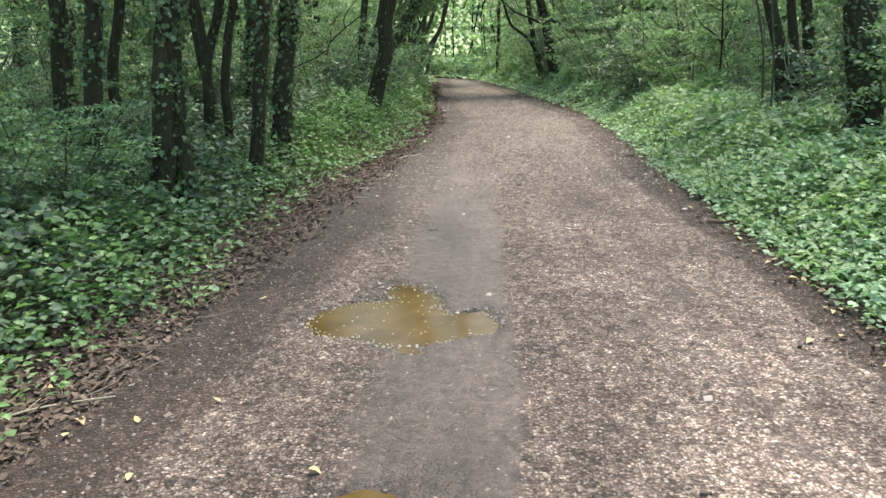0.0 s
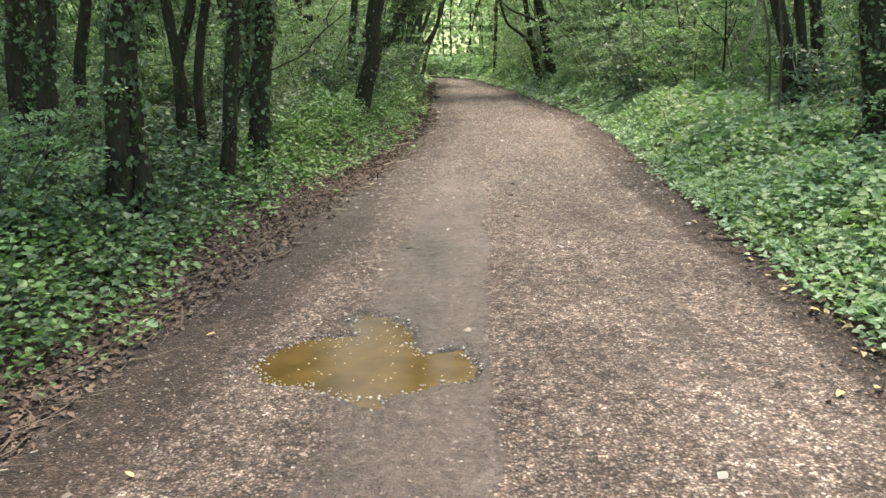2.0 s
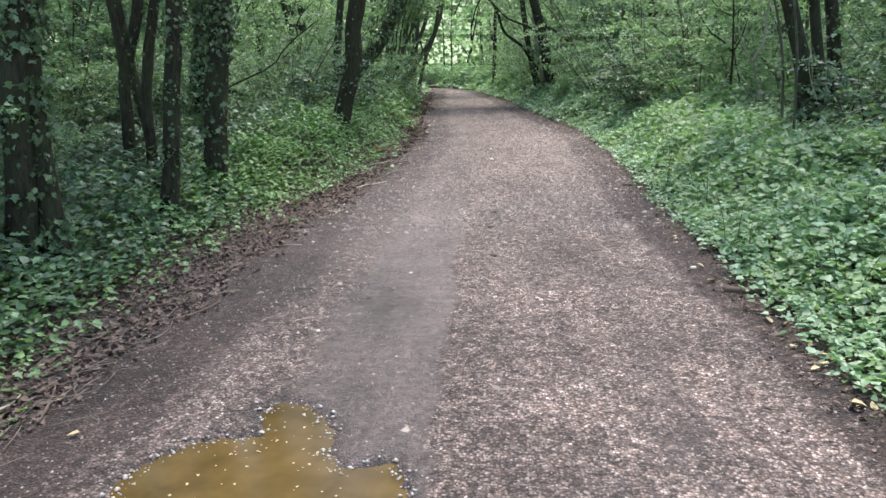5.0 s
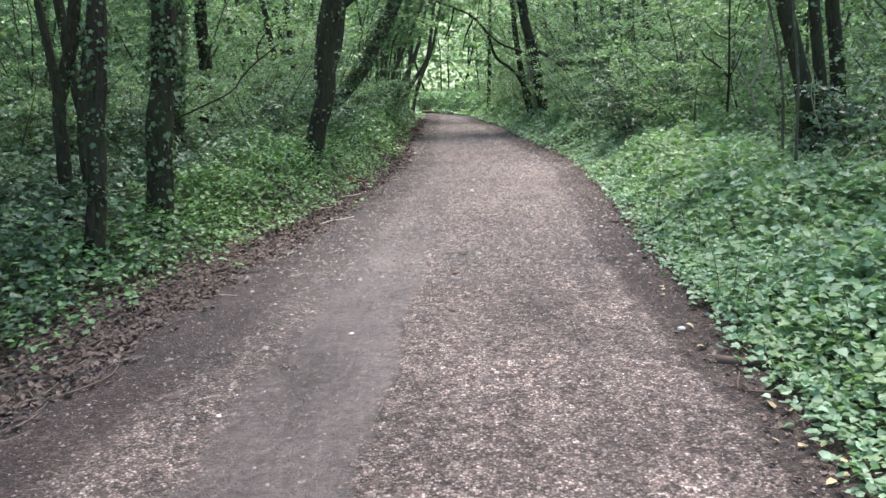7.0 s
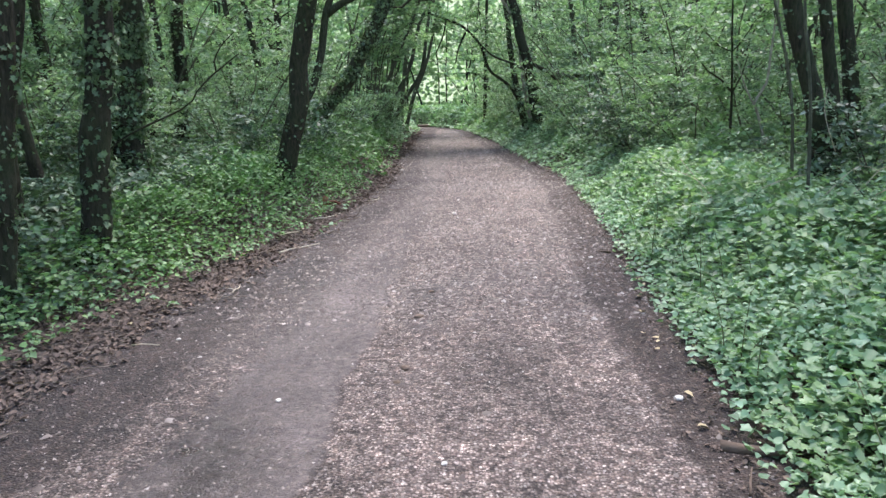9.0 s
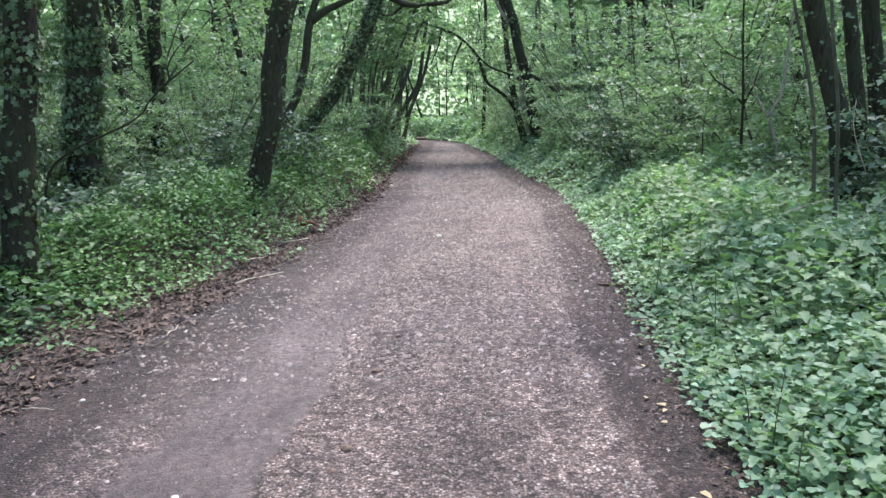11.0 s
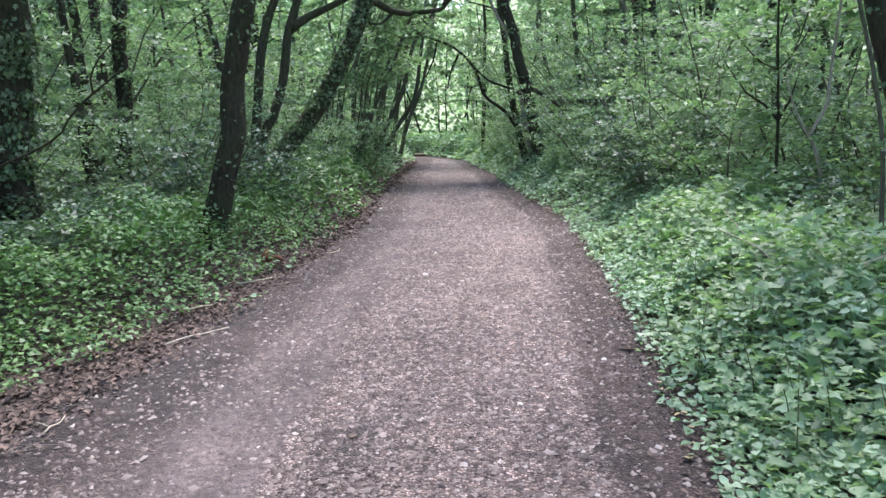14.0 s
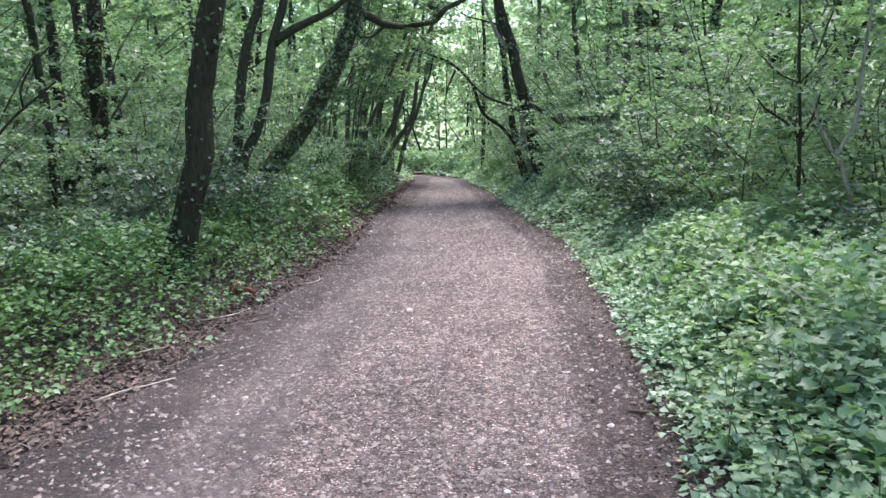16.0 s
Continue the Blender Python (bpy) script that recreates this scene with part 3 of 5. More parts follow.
tree("ivy-clad dark trunk forking low beside the leaf litter", [[(-2.30, 6.50, 0.24), (-2.18, 6.50, 1.03), (-2.10, 6.50, 1.55), (-2.04, 6.50, 1.88)],
     [(-2.09, 6.60, 0.29), (-2.10, 6.60, 0.70), (-2.08, 6.60, 1.24), (-2.02, 6.60, 1.89)]], 0.1, 9, ivy=330, ivy_size=0.05, count=6, start=0.5)
tree("dark upright trunk deep in shaded undergrowth", [[(-4.84, 9.73, -0.02), (-4.79, 9.73, 0.80), (-4.76, 9.73, 1.73), (-4.74, 9.73, 2.12)]], 0.125, 9, ivy=60)
tree("dark trunk wrapped in ivy behind leafy sprays", [[(-3.31, 7.30, 0.18), (-3.19, 7.30, 0.99), (-3.11, 7.30, 1.59), (-3.06, 7.30, 1.97)], [(-3.93, 8.00, 0.21), (-3.89, 8.00, 0.96), (-3.82, 8.00, 1.61), (-3.77, 8.00, 2.04)]], 0.09, 9, ivy=260, ivy_size=0.05)
tree("thin dark trunk among undergrowth", [[(-4.14, 9.62, 0.28), (-4.13, 9.62, 0.81), (-4.07, 9.62, 1.44), (-3.90, 9.62, 2.10)]], 0.075, 8, ivy=30)
tree("slender dark trunk standing in ground cover", [[(-1.98, 8.10, 0.13), (-1.95, 8.10, 0.31), (-1.81, 8.10, 1.14), (-1.74, 8.10, 1.62), (-1.70, 8.10, 1.92)]], 0.078, 8.5, ivy=130, start=0.45)
tree("dark trunk with scattered ivy beside the track", [[(-2.06, 9.44, 0.16), (-1.97, 9.44, 0.76), (-1.86, 9.44, 1.40), (-1.77, 9.44, 2.01)]], 0.125, 9.5, ivy=330, ivy_size=0.05, start=0.45)
tree("slim leaning trunk with thin ivy", [[(-2.71, 9.50, 0.08), (-2.64, 9.38, 0.52), (-2.62, 9.38, 1.04), (-2.52, 9.38, 1.66), (-2.42, 9.38, 2.02)]], 0.058, 8, ivy=30)
tree("slim dark trunk leaning over undergrowth", [[(-3.23, 10.78, 0.12), (-3.32, 10.78, 1.02), (-3.40, 10.78, 1.52), (-3.45, 10.78, 2.08)]], 0.068, 8, ivy=30)
tree("slender forked trunk with ivy strands", [[(-2.96, 9.44, 0.08), (-2.85, 9.38, 0.80), (-2.80, 9.38, 1.39), (-2.64, 9.38, 1.84), (-2.52, 9.38, 2.32)]], 0.066, 8, ivy=50,
     extra=[([(-2.80, 9.38, 1.33), (-2.83, 9.38, 1.84), (-2.88, 9.38, 2.34), (-2.96, 9.38, 3.34)], 0.045)])
tree("thick straight trunk densely clad in ivy", [[(-3.16, 12.60, 1.36), (-3.06, 12.60, 2.01), (-2.99, 12.60, 2.43), (-2.93, 12.60, 2.79)]], 0.2, 11, ivy=1000, ivy_size=0.056, count=8, start=0.4)
tree("crooked leaning trunk with small ivy beside the track", [[(-1.60, 13.20, 0.15), (-1.42, 13.20, 0.48), (-1.21, 13.20, 1.08), (-1.10, 13.20, 1.44), (-1.10, 13.20, 1.87),
     (-0.94, 13.20, 2.50), (-0.83, 13.20, 2.85)]], 0.14, 10, ivy=110, ivy_size=0.048, count=9, start=0.42, length=1.9)
tree("mossy slender trunk behind the bank", [[(-2.17, 17.20, 0.29), (-2.14, 17.20, 1.25), (-2.11, 17.20, 1.66), (-2.00, 17.20, 2.42), (-1.81, 17.20, 3.15), (-1.65, 17.20, 3.62)]], 0.085, 10, BARKG, start=0.45, ivy=50)
tree("bent mossy trunk arching over the track", [[(-2.27, 17.40, 0.29), (-2.06, 17.30, 1.33), (-1.88, 17.30, 1.66), (-1.67, 17.30, 2.25), (-1.51, 17.30, 3.02), (-1.37, 17.30, 3.45)]], 0.085, 8, BARKG, start=0.45,
     extra=[([(-1.51, 17.30, 2.98), (-1.21, 17.30, 3.18), (-0.78, 17.30, 3.35), (-0.46, 17.30, 3.53), (0.11, 17.20, 4.04)], 0.07)])
tree("upright ivy-clad trunk in the undergrowth", [[(-4.63, 17.66, 0.39), (-4.58, 17.66, 0.80), (-4.48, 17.66, 2.11), (-4.44, 17.66, 2.98), (-4.41, 17.66, 3.83)]], 0.14, 11, ivy=300, ivy_size=0.06)
tree("big leaning trunk thickly wrapped in ivy", [[(-3.10, 18.60, 0.05), (-2.67, 18.60, 0.39), (-2.16, 18.60, 1.01), (-1.48, 18.60, 1.80), (-1.10, 18.60, 2.39), (-0.76, 18.60, 2.93), (-0.56, 18.60, 3.56),
     (-0.49, 18.60, 3.83)]], 0.17, 11, BARKG, ivy=950, ivy_size=0.06, count=8, start=0.5,
     extra=[([(-0.60, 18.60, 3.61), (-0.36, 18.95, 3.62), (-0.12, 19.04, 3.48), (0.21, 19.04, 3.43), (0.76, 19.04, 3.47), (0.85, 19.04, 3.52)], 0.08),
            ([(-0.06, 19.04, 3.47), (-0.32, 19.04, 3.27), (-0.50, 19.04, 3.27), (-0.57, 18.78, 3.41)], 0.03),
            ([(0.81, 19.04, 3.52), (0.93, 19.04, 3.67), (1.04, 19.04, 3.72), (1.25, 19.04, 3.80), (1.69, 19.04, 4.14)], 0.055)])
tree("dark leaning trunk at the verge with broken limb", [[(2.87, 24.00, 0.18), (2.78, 24.00, 0.62), (2.54, 24.00, 2.09), (2.28, 24.00, 3.16), (2.10, 24.00, 3.94), (1.88, 24.00, 4.71)]], 0.155, 11, ivy=60,
     ivy_size=0.08, count=9, start=0.42, away=0.3,
     extra=[([(2.56, 23.90, 2.35), (2.77, 23.80, 2.17), (2.95, 23.80, 2.08), (3.40, 23.80, 1.70)], 0.06), ([(2.50, 24.00, 2.07), (2.08, 23.80, 2.28), (1.56, 23.61, 2.49), (1.14, 23.61, 2.91)], 0.04)])
tree("mossy slim trunk leaning beside a dark one", [[(2.55, 25.08, 0.18), (2.45, 25.08, 0.66), (2.21, 25.08, 1.87), (2.06, 25.08, 2.99), (1.94, 25.08, 4.10)]], 0.1, 9, BARKG, start=0.45)
tree("pale barkless leaning stem", [[(2.76, 24.49, 0.18), (2.48, 24.39, 1.33), (2.36, 24.29, 2.25), (2.32, 24.29, 2.79), (2.24, 24.29, 3.31), (1.88, 24.29, 3.94)]], 0.07, 6.0, BARKP, count=3, start=0.75)
tree("straight dark trunk beside the bend", [[(1.34, 34.68, -0.19), (1.30, 34.68, 0.24), (1.40, 34.68, 2.55), (1.46, 34.68, 4.65), (1.47, 34.68, 6.70)]], 0.085, 12, count=8, start=0.5, size=0.13)
# Far coppices below take the lighter bark to imitate haze.
tree("mossy coppice stems arching over the track", [[(-2.82, 31.48, 0.18), (-2.75, 31.48, 0.30), (-2.69, 31.48, 1.62), (-2.65, 31.48, 3.15), (-2.75, 31.48, 5.21)],
     [(-2.43, 31.48, 0.29), (-1.94, 31.48, 1.59), (-1.41, 31.48, 2.72), (-0.97, 31.48, 4.21), (-0.46, 31.48, 4.92)],
     [(-2.54, 31.30, 0.36), (-2.26, 31.21, 1.67), (-1.98, 31.21, 2.89), (-1.70, 31.21, 4.19)], [(-2.35, 31.75, 0.36), (-1.70, 31.75, 1.39), (-1.04, 31.75, 2.41), (-0.81, 31.75, 3.63)]], 0.115, 9, BARKL, size=0.13, start=0.45)
tree("arching mossy trunk beyond the coppice", [[(-2.11, 33.71, 0.23), (-1.93, 33.71, 2.01), (-1.65, 33.71, 3.65), (-1.17, 33.71, 5.45)], [(-1.88, 33.98, 0.35), (-1.50, 33.98, 1.65), (-0.94, 33.98, 3.05), (-0.57, 33.98, 4.53)]],
     0.1, 10, BARKL, size=0.14)
tree("mossy arching stems of a roadside coppice", [[(-2.30, 26.13, 0.19), (-2.20, 26.13, 1.70), (-2.06, 26.13, 3.12), (-1.63, 26.13, 4.63)], [(-2.11, 25.95, 0.29), (-1.73, 25.95, 1.61), (-1.16, 25.95, 2.84), (-0.59, 25.95, 4.06)],
     [(-2.39, 26.49, 0.29), (-2.58, 26.49, 1.70), (-2.67, 26.49, 3.31)]], 0.07, 8.5, BARKL, size=0.12, start=0.45)
for bx, by, k in ((-2.08, 24.45, 0), (-2.38, 27.31, 1), (-2.18, 29.22, 2), (-2.58, 23.49, 3), (-2.88, 30.37, 4)):
    fan = []
    for q in range(3 + k % 2):
        a = 0.35 + 0.28 * q - 0.1 * k % 0.3
        fan.append([(bx + 0.01 * q, by, 0.3), (bx + 0.1 + 0.3 * a, by + 0.1 * q, 1.5), (bx + 0.15 + 0.55 * a, by, 2.7), (bx + 0.3 + 1.1 * a, by - 0.1 * q, 3.9)])
    tree("slim mossy hazel stems arching towards the track", fan, 0.03, 6.5, BARKL, size=0.11, start=0.35, count=8, length=1.3, leaves=140)
tree("tall bowed brown trunk leaning out of dark brambles", [[(4.68, 11.20, 1.11), (4.57, 11.20, 1.54), (4.46, 11.20, 1.90), (4.38, 11.20, 2.21)]], 0.105, 10, ivy=30, start=0.5)
tree("dark straight trunk with ivy in brambles", [[(4.95, 11.40, 1.08), (4.89, 11.40, 1.49), (4.83, 11.40, 1.88), (4.78, 11.40, 2.22)]], 0.07, 10, ivy=60)
tree("dark trunk half hidden by dense leaves", [[(5.35, 11.70, 0.39), (5.30, 11.70, 0.83), (5.22, 11.70, 1.55), (5.10, 11.70, 2.30)]], 0.09, 10, ivy=60)
tree("straight pale pole stem among leaves", [[(4.33, 10.90, 1.10), (4.27, 10.90, 1.53), (4.19, 10.90, 1.88), (4.10, 10.90, 2.22)]], 0.018, 5, BARKL, count=4, start=0.6, length=0.8, leaves=110, name="sapling", category="young tree")
tree("thin grey-green pole stem", [[(4.12, 10.00, 1.14), (4.08, 10.00, 1.58), (4.03, 10.00, 1.91), (4.01, 10.00, 2.12)]], 0.016, 5.5, BARKL, count=4, start=0.6, length=0.8, leaves=110, name="sapling", category="young tree")
tree("thick dark trunk behind hanging leaves", [[(4.17, 7.99, 0.39), (4.26, 7.99, 0.58), (4.22, 7.99, 1.14), (4.12, 7.99, 1.74)]], 0.17, 10, ivy=260, ivy_size=0.055, count=5, start=0.4, length=1.1, away=0.0)
tree("young sapling with a dark forked stem", [[(4.55, 13.40, 0.39), (4.54, 13.40, 0.75), (4.54, 13.40, 1.10), (4.54, 13.40, 1.39)]], 0.022, 2.6, count=5, start=0.3, length=0.7, leaves=110, size=0.08, leafmat=FRESH,
     extra=[([(4.54, 13.40, 1.39), (4.40, 13.40, 1.55), (4.21, 13.40, 1.68), (3.99, 13.40, 1.99)], 0.014), ([(4.54, 13.40, 1.39), (4.65, 13.40, 1.59), (4.73, 13.40, 1.87)], 0.014)], name="sapling", category="young tree")
tree("pale forked sapling in the undergrowth", [[(4.87, 12.90, 0.40), (4.79, 12.90, 0.81), (4.71, 12.90, 1.11), (4.65, 12.90, 1.25), (4.79, 12.90, 1.49), (4.82, 12.90, 1.83)]], 0.022, 3.0, BARKP, count=5, start=0.5, length=0.7,
     leaves=110, size=0.08, leafmat=FRESH, extra=[([(4.69, 12.95, 1.19), (4.58, 13.10, 1.51), (4.49, 13.10, 1.79)], 0.014)], name="sapling", category="young tree")


for x, y, lean, r in ((4.3, 27.5, 0.15, 0.09), (5.5, 32.0, -0.1, 0.12), (3.9, 33.5, 0.2, 0.07), (3.3, 38.6, -0.2, 0.09), (5.0, 24.2, 0.1, 0.1), (6.2, 28.5, 0.1, 0.1), (-5.3, 14.6, 0.1, 0.1), (-6.4, 12.9, 0.0, 0.12),
                      (-4.5, 16.4, 0.2, 0.07), (-4.0, 21.6, 0.3, 0.09), (-5.8, 18.9, 0.1, 0.11), (-7.2, 16.8, 0.0, 0.13)):
    # Beyond 23 m the lighter bark imitates haze.
    tree("slender dark trunk in the leafy understorey", [[(x, y, 0.2), (x - 0.2 * lean, y, 1.5), (x - lean, y + 0.1, 3.2), (x - 2 * lean, y, 4.8)]], r, 10.5, BARKL if y > 23 else BARK, ivy=60, ivy_size=0.06, count=12,
         start=0.35, leaves=220, size=0.11)


def shrub_parts(seed, height, stems, leaves, size, mat, spread=0.45, low=0.12):
    rng = np.random.default_rng(seed)
    tubes, P, S = [], [], []
    for k in range(stems):
        a = 2 * np.pi * (k + rng.uniform(0, 0.8)) / stems
        p = np.array([0.08 * np.cos(a), 0.08 * np.sin(a), -0.1])
        w = np.array([np.cos(a) * spread, np.sin(a) * spread, 1.0])
        pts = [p]
        H = height * rng.uniform(0.65, 1.1)
        for s in range(7):
            w = unit(w + rng.normal(0, 0.1, 3) + [0.05 * np.cos(a), 0.05 * np.sin(a), 0])
            pts.append(pts[-1] + w * H / 7)
        line = resample(pts, 0.3)
        rad = np.linspace(0.018, 0.004, len(line)) * (height / 3) ** 0.5
        tubes.append(tube_arrays(line, rad, 5, 0.05, rng))
        per = leaves // stems // 14
        for q in range(14):
            i = int((low + (1 - low) * (q + rng.uniform(0, 1)) / 14) * (len(line) - 1))
            b = rng.uniform(0, 2 * np.pi)
            way = np.array([np.cos(b), np.sin(b), rng.uniform(-0.1, 0.6)])
            L = rng.uniform(0.35, 0.85) * (height / 3) ** 0.6
            tubes.append(tube_arrays(np.array([line[i], line[i] + unit(way * [1, 1, 0.4]) * L * 0.8]), [0.005, 0.0015], 3, rng=rng))
            p, z = spray(line[i], way, L, per, size, rng)
            P.append(p), S.append(z)
    v, f = join(tubes)
    return (mesh_of("stems", v, f, 4, BARKL, True), leaf_mesh("foliage", np.concatenate(P), np.concatenate(S), mat, rng=rng, tilt=0.42))


SHRUBS = {}
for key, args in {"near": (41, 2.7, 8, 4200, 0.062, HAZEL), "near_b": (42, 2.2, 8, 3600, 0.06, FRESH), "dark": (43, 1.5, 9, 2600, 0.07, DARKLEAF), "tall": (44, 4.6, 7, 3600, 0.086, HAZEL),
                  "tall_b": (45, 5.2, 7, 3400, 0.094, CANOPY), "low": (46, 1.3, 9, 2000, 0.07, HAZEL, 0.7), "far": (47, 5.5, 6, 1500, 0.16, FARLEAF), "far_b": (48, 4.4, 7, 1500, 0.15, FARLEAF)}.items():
    SHRUBS[key] = (shrub_parts(*args), {"near": "leafy green hazel bush in the understorey", "near_b": "bright fresh-leaved bush of the understorey", "dark": "dark glossy-leaved bush at the wood edge", "tall": "tall spreading hazel with layered leaves",
                                       "tall_b": "tall light-leaved understorey tree", "low": "low spreading bush in ground cover", "far": "light green understorey tree beyond the bend",
                                       "far_b": "bright green bush in the distance"}[key])


def shrub(key, x, y, scale=1.0, turn=None, where=""):
    (stems, foliage), label = SHRUBS[key]
    z = float(ground_z(np.array([x]), np.array([y]))[0])
    root = thing("bush", (x, y, z), label + where, "bush", "bushes of the understorey")
    root.rotation_euler = (0, 0, RNG.uniform(0, 6.28) if turn is None else turn)
    root.scale = (scale, scale, scale * RNG.uniform(0.9, 1.12))
    tagged(part("stemwork", stems, root), kind="stuff")
    part("foliage", foliage, root)
    return root


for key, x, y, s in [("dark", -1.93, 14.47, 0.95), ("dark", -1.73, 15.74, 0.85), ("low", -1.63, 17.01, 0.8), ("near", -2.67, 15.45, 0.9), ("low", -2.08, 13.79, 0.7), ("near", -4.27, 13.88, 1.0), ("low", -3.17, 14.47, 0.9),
                     ("near", -2.10, 19.93, 0.9), ("near_b", -2.15, 22.13, 0.9), ("tall", -3.13, 21.25, 0.9), ("near", -2.50, 24.35, 1.0), ("tall", -3.64, 24.79, 1.0), ("near", -3.12, 28.36, 1.1), ("tall", -4.63, 28.36, 1.0),
                     ("near_b", -3.26, 36.37, 1.0), ("low", -2.46, 29.25, 0.8), ("low", -1.83, 18.78, 0.7), ("near", -4.86, 7.03, 0.75), ("near", -5.80, 8.80, 0.9), ("low", -3.87, 6.63, 0.7), ("low", -5.25, 7.89, 0.8),
                     ("near", -4.86, 11.50, 0.85), ("near", -6.55, 11.30, 1.0), ("low", -3.95, 10.78, 0.6), ("tall", -6.35, 14.37, 0.9), ("tall", -7.75, 12.10, 1.0), ("near", -6.24, 16.81, 1.0), ("tall", -4.63, 19.66, 0.9),
                     ("near_b", -6.00, 19.48, 1.0), ("near", -3.82, 18.09, 0.8), ("low", -3.06, 5.37, 0.55), ("near", -3.24, 5.18, 0.62), ("near", -3.58, 6.35, 0.6), ("low", -2.60, 5.57, 0.4), ("near_b", -4.21, 5.47, 0.7), ("tall", -8.23, 8.57, 0.9), ("tall_b", -6.57, 6.82, 0.8),
                     ("dark", 3.88, 15.74, 1.0), ("dark", 3.85, 17.91, 1.0), ("near", 4.17, 16.81, 1.0), ("near_b", 4.48, 14.86, 0.9), ("near", 5.17, 14.67, 1.0), ("near", 5.98, 13.79, 1.0), ("near_b", 5.38, 13.49, 0.8),
                     ("tall", 5.16, 16.62, 1.0), ("tall_b", 6.56, 15.45, 1.0), ("near", 3.62, 19.75, 1.0), ("near_b", 3.50, 21.52, 0.9), ("tall", 4.59, 19.93, 1.0), ("tall", 4.24, 23.46, 1.1), ("near", 3.19, 24.61, 1.0),
                     ("tall_b", 3.36, 26.57, 1.0), ("near", 2.79, 28.36, 1.0), ("tall", 3.25, 30.14, 1.1), ("near_b", 2.12, 31.93, 0.9), ("dark", 5.02, 10.32, 0.9), ("dark", 5.46, 8.80, 1.0), ("near", 5.36, 11.30, 0.8),
                     ("near", 6.66, 10.90, 1.0), ("tall", 7.57, 12.30, 1.0), ("near", 4.97, 7.89, 0.9), ("low", 4.55, 9.27, 0.7), ("near_b", 6.56, 8.57, 0.9), ("dark", 4.89, 12.20, 0.7), ("near", 4.58, 6.63, 0.8), ("low", 3.92, 5.96, 0.6),
                     ("low", 5.80, 6.44, 0.9), ("tall_b", 7.86, 14.27, 1.0), ("dark", 3.58, 23.28, 0.9), ("near", -2.28, 28.00, 0.9), ("near_b", -2.63, 32.46, 0.9), ("near", -2.49, 25.68, 0.8), ("near_b", 2.49, 33.71, 1.0), ("near", 1.83, 37.26, 1.0), ("near_b", -4.17, 39.03, 1.0), ("low", 3.78, 22.13, 0.7), ("low", -2.70, 5.76, 0.5), ("near_b", -2.91, 5.27, 0.42), ("near", -3.92, 8.10, 0.6), ("low", -3.11, 7.67, 0.5), ("near", -3.67, 12.70, 0.7), ("low", -2.27, 15.84, 0.7), ("near", -4.37, 12.50, 0.8), ("near", -5.30, 10.20, 0.8), ("near", -3.76, 9.03, 0.5), ("low", -3.57, 11.50, 0.55), ("low", -4.45, 9.03, 0.6), ("near", -4.97, 12.90, 0.9),
                     ("tall", 4.7, 27.2, 1.1), ("tall_b", 5.8, 31.0, 1.1), ("tall", 4.6, 35.0, 1.1), ("tall_b", 6.4, 26.0, 1.1), ("tall", 7.0, 34.0, 1.2), ("tall_b", 4.2, 39.0, 1.1), ("tall", 5.6, 42.0, 1.2), ("tall_b", 6.6, 21.5, 1.1),
                     # The dark bushes in this row are added to stand in for shade.
                     ("dark", -3.5, 12.1, 0.8), ("dark", -4.4, 13.0, 0.9), ("dark", -3.2, 10.6, 0.5), ("tall", -5.6, 15.6, 1.0), ("tall_b", -7.0, 15.5, 1.1), ("tall_b", -4.6, 22.6, 1.0), ("tall", -6.5, 24.0, 1.1), ("near_b", -2.8, 5.7, 0.6), ("near_b", -3.3, 6.3, 0.6), ("near", -3.0, 5.0, 0.5)]:
    shrub(key, x, y, s)

spots = np.random.default_rng(91)
placed = 0
while placed < 95:
    x, y = spots.uniform(-19, 19), spots.uniform(10, 62)
    d = float(off_road(np.array([x]), np.array([y]))[0])
    need = 2.4 if y < 42 else 0.6
    if d < need or (y < 26 and -4 < x < 0) or (y < 24 and abs(x) < 5.5) or (43 < y < 60 and abs(x + 2) < 5) or abs(x) > 5 + 0.34 * y:
        continue
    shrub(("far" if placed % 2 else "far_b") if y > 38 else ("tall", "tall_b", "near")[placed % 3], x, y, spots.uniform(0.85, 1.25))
    placed += 1


# Added trees out of view, for reflections and to shade the left side.
UNSEEN_TREES = []


def wood_tree(seed, height, radius, lean, size, ivy, bark):
    rng = np.random.default_rng(seed)
    pts = [np.array([0.0, 0.0, -0.2])]
    w = np.array([lean, lean * rng.normal(0, 0.5), 1.0])
    for k in range(10):
        w = unit(w + rng.normal(0, 0.05, 3))
        pts.append(pts[-1] + w * height / 10)
    line = resample(pts, 0.5)
    rad = radius * (1 - 0.75 * np.linspace(0, 1, len(line)))
    v, f = join([tube_arrays(line, rad, 9, 0.05, rng)])
    lt, P, S = limbs_of(line, rad, rng, 0.38, 12, 2.1, 112, size * 1.15, 0.55)
    lv, lf = join(lt)
    out = [mesh_of("trunk", v, f, 4, bark, True), mesh_of("branches", lv, lf, 4, bark, True), leaf_mesh("crown", np.concatenate(P), np.concatenate(S), CANOPY, rng=rng)]
    if ivy:
        a, b = ivy_on(line, rad, ivy, 0.1, rng, 0, 0.6)
        out.append(leaf_mesh("ivy", a, 0.1 * rng.uniform(0.6, 1.3, len(a)), IVY, up=b, tilt=0.4, rng=rng))
    return out


